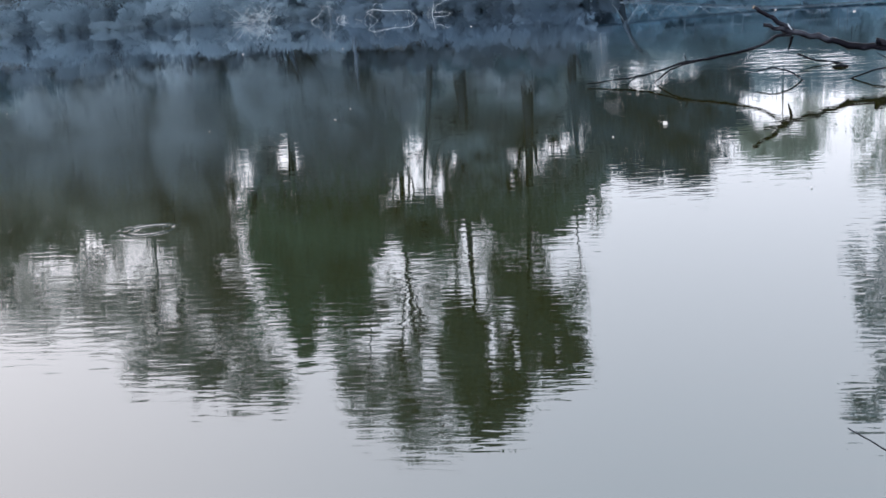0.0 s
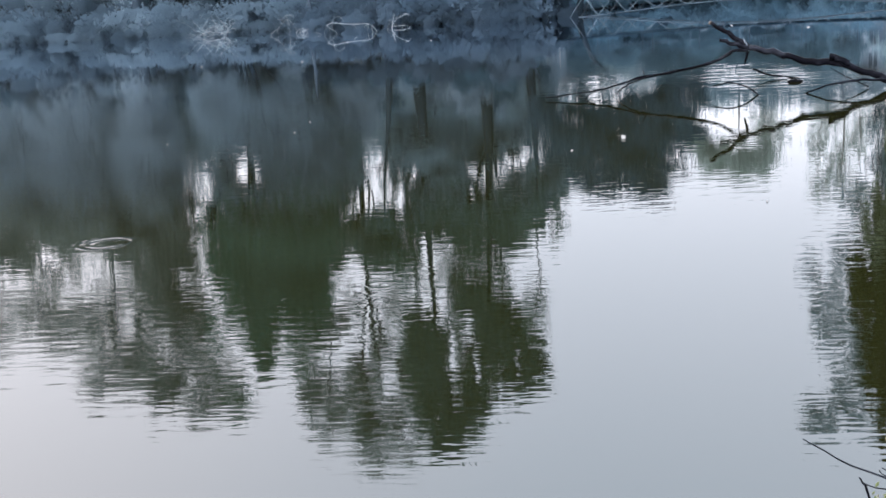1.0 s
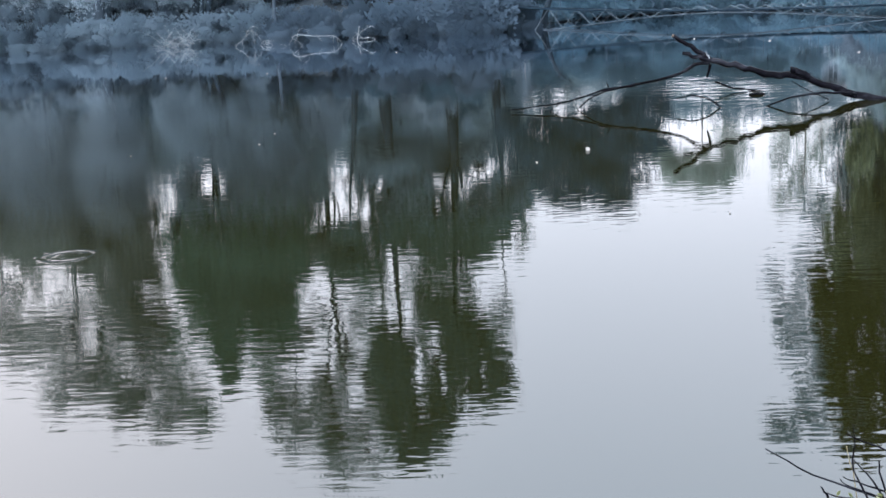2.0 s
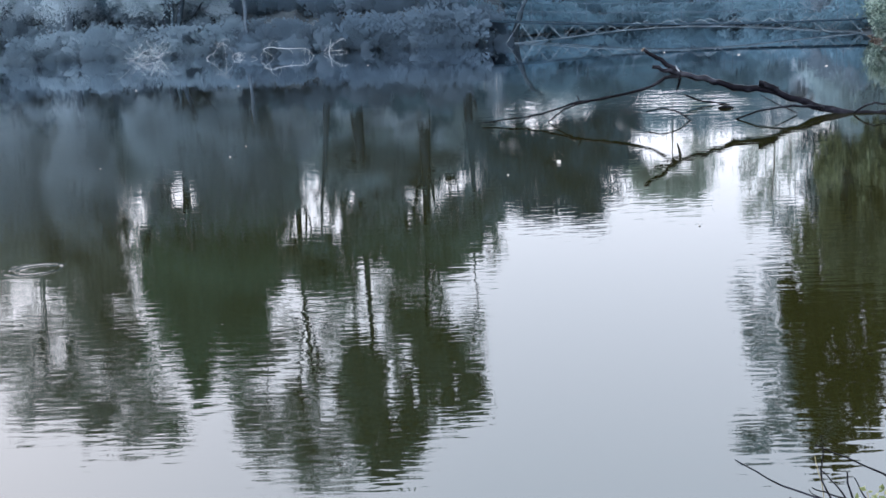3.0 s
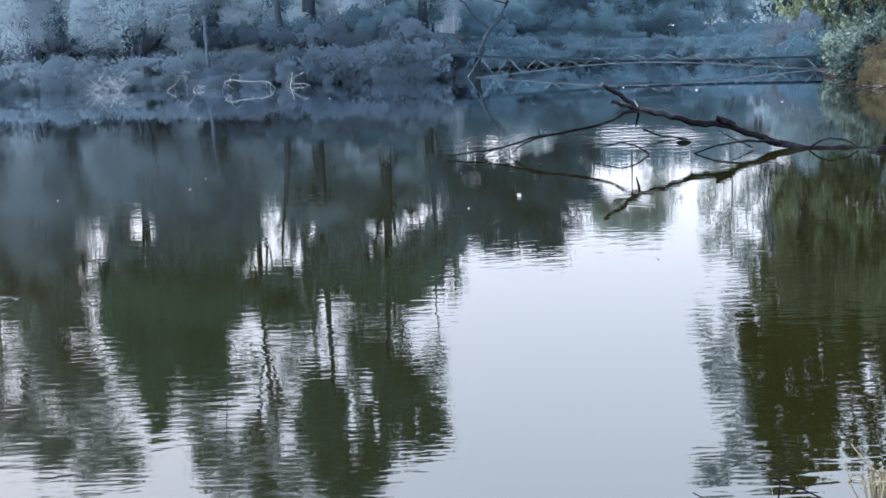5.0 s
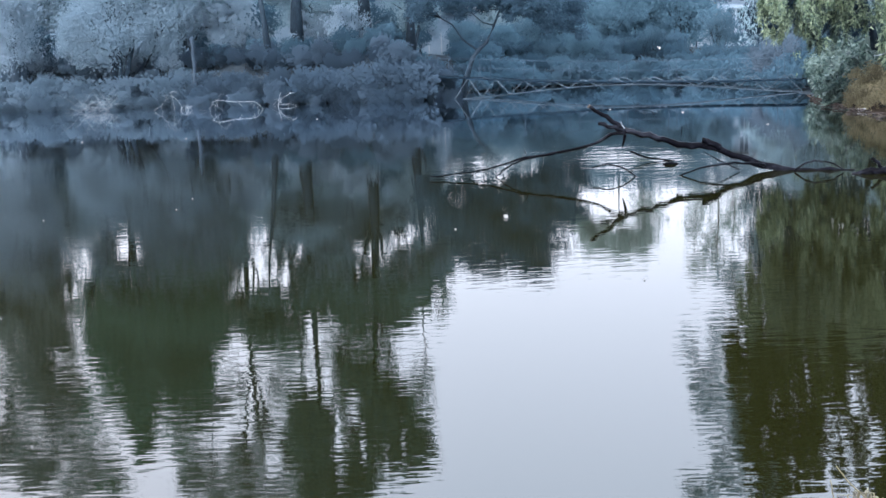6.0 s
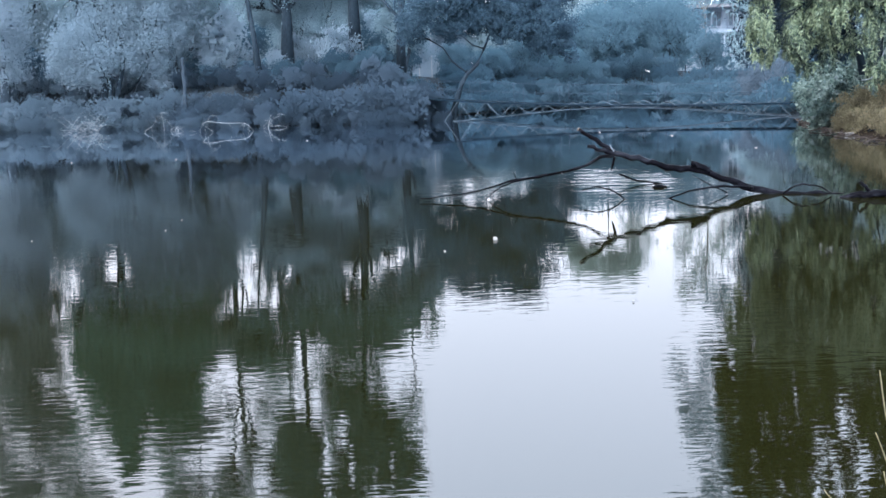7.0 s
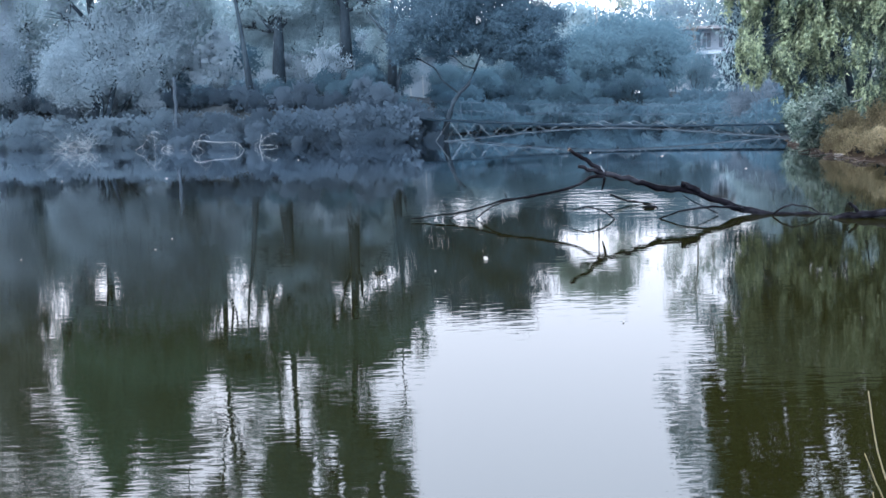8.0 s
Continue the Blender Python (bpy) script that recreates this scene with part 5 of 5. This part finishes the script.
def snag(place, limbs, label=SNAG, mat=DRY_WOOD):
    root = thing("snag", place, label, "dead branch", "snags by the far shore")
    for pts, r in limbs:
        limb("branch", [tuple(Vector(place) + Vector(q)) for q in pts], r * 0.44, r * 0.2, mat, owner=root, sides=5, wob=0.015)
        for k in range(6 if r > 0.026 else 0):
            q = Vector(place) + Vector(pts[RNG.integers(1, len(pts))])
            d = Vector(RNG.normal(size=3) * (0.22, 0.12, 0.16))
            if q.z > 0.05:
                limb("twig", [tuple(q), tuple(q + d * 0.6), tuple(q + d + Vector((0, 0, RNG.uniform(-0.1, 0.06))))], 0.008, 0.004, mat, owner=root, sides=4, wob=0.02)
    return root


bush_limbs = []
for k in range(46):
    a = RNG.choice((0.0, math.pi)) + RNG.uniform(-0.9, 0.9)
    q, way = np.array((RNG.uniform(-0.9, 0.9), RNG.uniform(-0.3, 0.3), RNG.uniform(-0.05, 0.35))), np.array((math.cos(a), math.sin(a), RNG.uniform(0.3, 1.2)))
    path = [tuple(q)]
    for step in range(4):
        q = q + way * RNG.uniform(0.12, 0.3) + RNG.normal(size=3) * 0.06
        way[2] -= 0.16
        path.append((q[0], q[1], max(0.02, q[2])))
    bush_limbs.append((path, RNG.uniform(0.012, 0.024)))
sunk = snag((-20.6, 64.4, 0), bush_limbs, "bleached twiggy crown of a sunken bush near the far shore")
tips = np.array([q[0][2] for q in bush_limbs])
part("foliage", quads("foliage", leaves_at(np.repeat(tips, 2, axis=0) + RNG.normal(size=(len(tips) * 2, 3)) * (0.1, 0.1, 0.08) + (0, 0, 0.06), 0.075, 0.1), LEAF_GREY), sunk)
snag((-15.3, 60.6, 0), [([(-0.95, 0, -0.05), (-0.85, 0, 0.12), (-0.53, 0, 0.28), (-0.35, 0, 0.52), (0.03, 0, 0.8), (0.06, 0, 1.03)], 0.03), ([(0.03, 0.05, 0.8), (0.1, 0.05, 0.45), (0.12, 0.1, -0.05)], 0.026), ([(0.06, 0, 0.78), (0.28, 0, 0.62), (0.5, 0, 0.3), (0.55, 0, -0.05)], 0.02),
                        ([(0.45, 0, 0.02), (0.6, 0, 0.2), (0.85, 0, 0.26), (0.95, 0, 0.14), (0.75, 0, 0.05)], 0.03), ([(0.55, 0.1, -0.03), (0.72, 0.1, 0.14), (0.9, 0.05, 0.08)], 0.027), ([(-0.53, 0, 0.28), (-0.55, 0, 0.1), (-0.45, 0.1, -0.05)], 0.018)])
snag((-11.4, 57.4, 0), [([(-1.06, 0, 0.44), (-0.74, 0, 0.57), (-0.2, 0, 0.47), (0.3, 0, 0.42), (1.12, 0, 0.42), (1.35, 0, 0.24), (1.55, 0, -0.04)], 0.042),
                        ([(-0.74, 0, 0.57), (-0.66, 0, 0.8), (-0.42, 0, 0.87), (-0.2, 0, 0.72), (-0.18, 0, 0.55)], 0.018), ([(-1.06, 0, 0.44), (-0.8, 0.05, 0.22), (-0.74, 0.1, 0.55)], 0.025), ([(-1.0, 0.1, 0.4), (-1.22, 0.1, 0.12), (-1.15, 0.1, -0.05)], 0.02),
                        ([(-0.8, 0.05, 0.24), (-0.62, 0.1, 0.1), (-0.5, 0.1, -0.05)], 0.02), ([(-0.75, 0, 0.5), (-0.95, 0.1, 0.2), (-0.85, 0.1, -0.05)], 0.016), ([(0.3, 0, 0.42), (0.4, 0, 0.28), (0.48, 0, 0.2)], 0.018), ([(1.3, 0, 0.26), (1.26, 0, 0.1), (1.38, 0, -0.03)], 0.022), ([(-1.7, 0, 0.12), (-1.45, 0, 0.08), (-1.3, 0, -0.04)], 0.016)])
snag((-9.6, 60.4, 0), [([(0, 0, -0.05), (0.1, 0, 0.25), (0.35, 0, 0.5), (0.85, 0, 0.72)], 0.04), ([(0, 0, 0.0), (0.1, 0, 0.35), (0.15, 0, 0.7)], 0.03), ([(0.1, 0, 0.1), (0.6, 0, 0.12), (1.0, 0, 0.05)], 0.03), ([(-0.3, 0, -0.05), (0, 0, 0.12)], 0.025)])

# ---- houses behind the trees ----
house = thing("house", (24.5, 104, 0), "pale two-storey house half hidden by haze and trees", "house")


def hpart(name, x0, x1, y0, y1, z0, z1, mat, owner, label=""):
    o = owner.matrix_basis.translation
    s = Shape().box(x0 - o.x, x1 - o.x, y0 - o.y, y1 - o.y, z0 - o.z, z1 - o.z)
    return part(name, s.mesh(name, mat), owner, label)


hpart("wall", 19.5, 29.5, 104, 110, 1.5, 7.7, WHITE_WALL, house)
hpart("balcony_floor", 22.4, 28.8, 102.3, 104, 5.45, 5.75, WHITE_WALL, house)
hpart("parapet", 23.0, 25.1, 102.3, 102.5, 1.5, 4.15, WHITE_WALL, house)
for x in (23.1, 23.95, 24.85, 26.6, 28.5):
    hpart("column", x - 0.08, x + 0.08, 102.35, 102.55, 1.5, 5.45, WHITE_WALL, house)
hpart("roof", 18.9, 30.1, 102.0, 110.6, 7.7, 7.95, ROOF, house)
for x in (23.2, 24.1, 25.6, 27.2):
    for z in (4.1, 6.1):
        z0 = z - 0.5 if z < 5 else z
        pane = hpart("window", x, x + 0.75, 103.9, 103.98, z0, z + 1.3, DARK_PANE, house)
        for fx in (x - 0.06, x + 0.345, x + 0.75):
            part("frame", Shape().box(fx - 24.5, fx + 0.06 - 24.5, -0.16, -0.1, z0, z + 1.3).mesh("frame", WHITE_WALL), pane)
        part("sill", Shape().box(x - 0.1 - 24.5, x + 0.85 - 24.5, -0.22, -0.02, z0 - 0.08, z0).mesh("sill", WHITE_WALL), pane)
shed = thing("house", (-1.2, 84, 0), "small white house with a veranda glimpsed between the trees", "house")
hpart("wall", -2.5, 1.5, 84, 88, 1.5, 5.6, GREY_WALL, shed)
hpart("roof", -2.8, 2.0, 82.6, 88.5, 5.6, 5.8, ROOF, shed)
for x in (-1.95, -1.05):
    hpart("post", x - 0.04, x + 0.04, 82.8, 82.95, 1.5, 5.6, FRESH_PAINT, shed)
hpart("parapet", -2.1, 0.4, 82.7, 82.85, 1.5, 2.1, FRESH_PAINT, shed)

# ---- floating scraps, shore litter ----
for i, (x, y, k) in enumerate([(0.58, 15.29, 0.027)]):
    root = thing("foam_block", (x, y, 0.0), "small white foam block floating on the pond", "litter")
    s = Shape().box(-k, k, -k, k, -0.02, k * 1.5)
    s.v = [tuple(np.array(p) * RNG.uniform(0.8, 1.1, 3)) for p in s.v]
    part("block", s.mesh("block", FOAM), root)

for x, y, k in ((-12.07, 36.06, 0.06), (-8.65, 35.73, 0.06), (-4.56, 18.96, 0.035), (-4.5, 17.57, 0.03), (-6.35, 16.87, 0.025), (-0.11, 14.36, 0.03), (7.7, 39.22, 0.10),
                (8.54, 31.59, 0.08), (-5.63, 45.02, 0.06), (5.74, 43.18, 0.09), (1.71, 10.67, 0.02), (-1.93, 12.89, 0.04)):
    root = thing("floating_scrap", (x, y, 0.0), "small pale scrap of litter floating on the pond", "litter", "scraps on the water")
    s = Shape()
    ang = sorted(RNG.uniform(0, 2 * math.pi, 7))
    s.v = [(k * 0.5 * math.cos(a), k * 0.4 * math.sin(a), -0.01) for a in ang] + [(k * 0.42 * math.cos(a), k * 0.34 * math.sin(a), 0.012 + 0.2 * k * RNG.uniform(0.5, 1)) for a in ang]
    s.f = [tuple(range(7, 14))] + [(i, (i + 1) % 7, 7 + (i + 1) % 7, 7 + i) for i in range(7)]
    part("flake", s.mesh("flake", FOAM), root)

# ---- plants of the near bank ----
def stalk(name, pts, r, mat, label, category="plant"):
    root = thing(name, pts[0], label, category)
    limb("stem", pts, r, r * 0.45, mat, owner=root, sides=6, wob=0.004)
    return root


TWIG = "thin dark bare twig leaning over the near water"
stalk("twig", [(1.75, 3.95, 0.1), (1.3, 4.2, 0.14), (0.98, 4.29, 0.23), (0.81, 4.32, 0.33)], 0.0065, WET_WOOD, TWIG, "twig")
stalk("twig", [(1.85, 4.0, 0.15), (1.39, 4.18, 0.29), (1.34, 4.19, 0.32), (1.11, 4.26, 0.41)], 0.0065, WET_WOOD, TWIG, "twig")
stalk("twig", [(1.25, 4.12, 0.02), (1.14, 4.25, 0.25), (1.13, 4.25, 0.31), (1.14, 4.25, 0.38), (1.13, 4.25, 0.455)], 0.0045, WET_WOOD, "thin upright grey twig at the water's edge", "twig")
stalk("twig", [(1.32, 4.1, 0.02), (1.2, 4.22, 0.24), (1.135, 4.25, 0.305)], 0.005, WET_WOOD, TWIG, "twig")
stalk("twig", [(1.3, 4.1, 0.02), (1.23, 4.22, 0.25), (1.225, 4.23, 0.31)], 0.006, WET_WOOD, TWIG, "twig")
stalk("twig", [(1.45, 4.08, 0.05), (1.28, 4.2, 0.22), (1.25, 4.21, 0.29)], 0.005, WET_WOOD, TWIG, "twig")
DRYST = "dry straw-coloured grass stalk bending at the water's edge"
stalk("grass_stalk", [(1.75, 3.95, 0.1), (1.55, 4.1, 0.4), (1.43, 4.16, 0.51), (1.39, 4.17, 0.57)], 0.0045, STRAW, DRYST)
stalk("grass_stalk", [(1.6, 3.95, 0.1), (1.44, 4.15, 0.3), (1.39, 4.17, 0.41), (1.37, 4.18, 0.51)], 0.004, STRAW, DRYST)
stalk("grass_stalk", [(1.85, 3.9, 0.12), (1.7, 4.05, 0.5), (1.6, 4.1, 0.83), (1.57, 4.11, 1.05)], 0.0045, STRAW, DRYST)
stalk("grass_stalk", [(1.8, 3.92, 0.1), (1.66, 4.07, 0.55), (1.6, 4.1, 0.70), (1.56, 4.11, 0.81)], 0.004, STRAW, DRYST)
stalk("grass_stalk", [(1.7, 3.95, 0.1), (1.62, 4.08, 0.5), (1.59, 4.1, 0.66)], 0.004, STRAW, DRYST)

stalk("twig", [(1.19, 4.17, -0.05), (1.07, 4.27, 0.07), (1.04, 4.28, 0.15), (1.02, 4.28, 0.18)], 0.007, WET_WOOD, TWIG, "twig")
stalk("twig", [(1.38, 4.12, -0.02), (1.26, 4.22, 0.1), (1.15, 4.25, 0.14), (1.08, 4.27, 0.14), (1.03, 4.28, 0.16)], 0.0045, WET_WOOD, TWIG, "twig")
stalk("twig", [(1.4, 4.11, 0.06), (1.28, 4.21, 0.18), (1.16, 4.24, 0.21), (1.1, 4.26, 0.23)], 0.005, WET_WOOD, TWIG, "twig")
stalk("twig", [(1.42, 4.1, 0.01), (1.3, 4.2, 0.13), (1.2, 4.23, 0.17), (1.1, 4.26, 0.2), (1.09, 4.26, 0.22)], 0.004, WET_WOOD, TWIG, "twig")
stalk("grass_stalk", [(1.28, 4.14, -0.04), (1.16, 4.24, 0.08), (1.14, 4.25, 0.24), (1.12, 4.26, 0.31), (1.11, 4.26, 0.36)], 0.003, STRAW, DRYST, "plant")

def make_herb(x, y, z, spread_r, n):
    """A low weed: short stems with broad pale leaves and a few buds."""
    root = thing("weed", (x, y, z), "low pale green weed with small whitish leaves on the near bank", "plant", "weeds of the near bank")
    st, pts = Shape(), []
    for k in range(n):
        a, r = RNG.uniform(0, 2 * math.pi), spread_r * RNG.uniform(0.2, 1)
        tip = np.array((r * math.cos(a), r * math.sin(a), RNG.uniform(0.08, 0.2)))
        st.tube([(0.2 * tip[0], 0.2 * tip[1], -0.06), tip * (0.6, 0.6, 0.7), tip], [0.004, 0.003, 0.002], 4)
        pts += [tip + RNG.normal(size=3) * 0.018 for _ in range(5)]
    part("stem", st.mesh("stem", STRAW), root)
    part("foliage", quads("foliage", leaves_at(np.array(pts), 0.024, 0.0, 0.5, True), HERB), root)
    return root


for x, y, z in ((1.45, 4.05, 0.12), (1.62, 4.1, 0.14), (1.8, 4.15, 0.16), (1.66, 3.95, 0.16), (1.3, 4.08, 0.06)):
    make_herb(x, y, z, 0.14, 16)
for x, y, z in ((1.14, 4.25, -0.08), (1.19, 4.24, -0.14), (1.1, 4.26, -0.05)):
    make_herb(x, y, z, 0.06, 6)


def grass_tuft(x, y, z, n):
    """A trampled tuft of dry curled grass blades."""
    root = thing("grass_tuft", (x, y, z - 0.1), "trampled tuft of dry beige grass on the near bank", "grass", "dry tufts of the near bank")
    st = Shape()
    for k in range(n):
        a, ln, up = RNG.uniform(0, 2 * math.pi), RNG.uniform(0.05, 0.13), RNG.uniform(0.02, 0.07)
        dx, dy = math.cos(a) * ln, math.sin(a) * ln
        st.tube([(0.25 * dx, 0.25 * dy, 0.0), (0.55 * dx, 0.55 * dy, 0.09 + up), (0.85 * dx, 0.85 * dy + 0.01, 0.1 + 0.7 * up), (dx, dy, 0.08 + 0.2 * up)], [0.0035, 0.003, 0.0024, 0.001], 4)
    part("blades", st.mesh("blades", STRAW), root)
    return root


for x, y, z in ((1.47, 4.1, 0.42), (1.54, 4.04, 0.44), (1.68, 3.96, 0.46)):
    grass_tuft(x, y, z, 26)
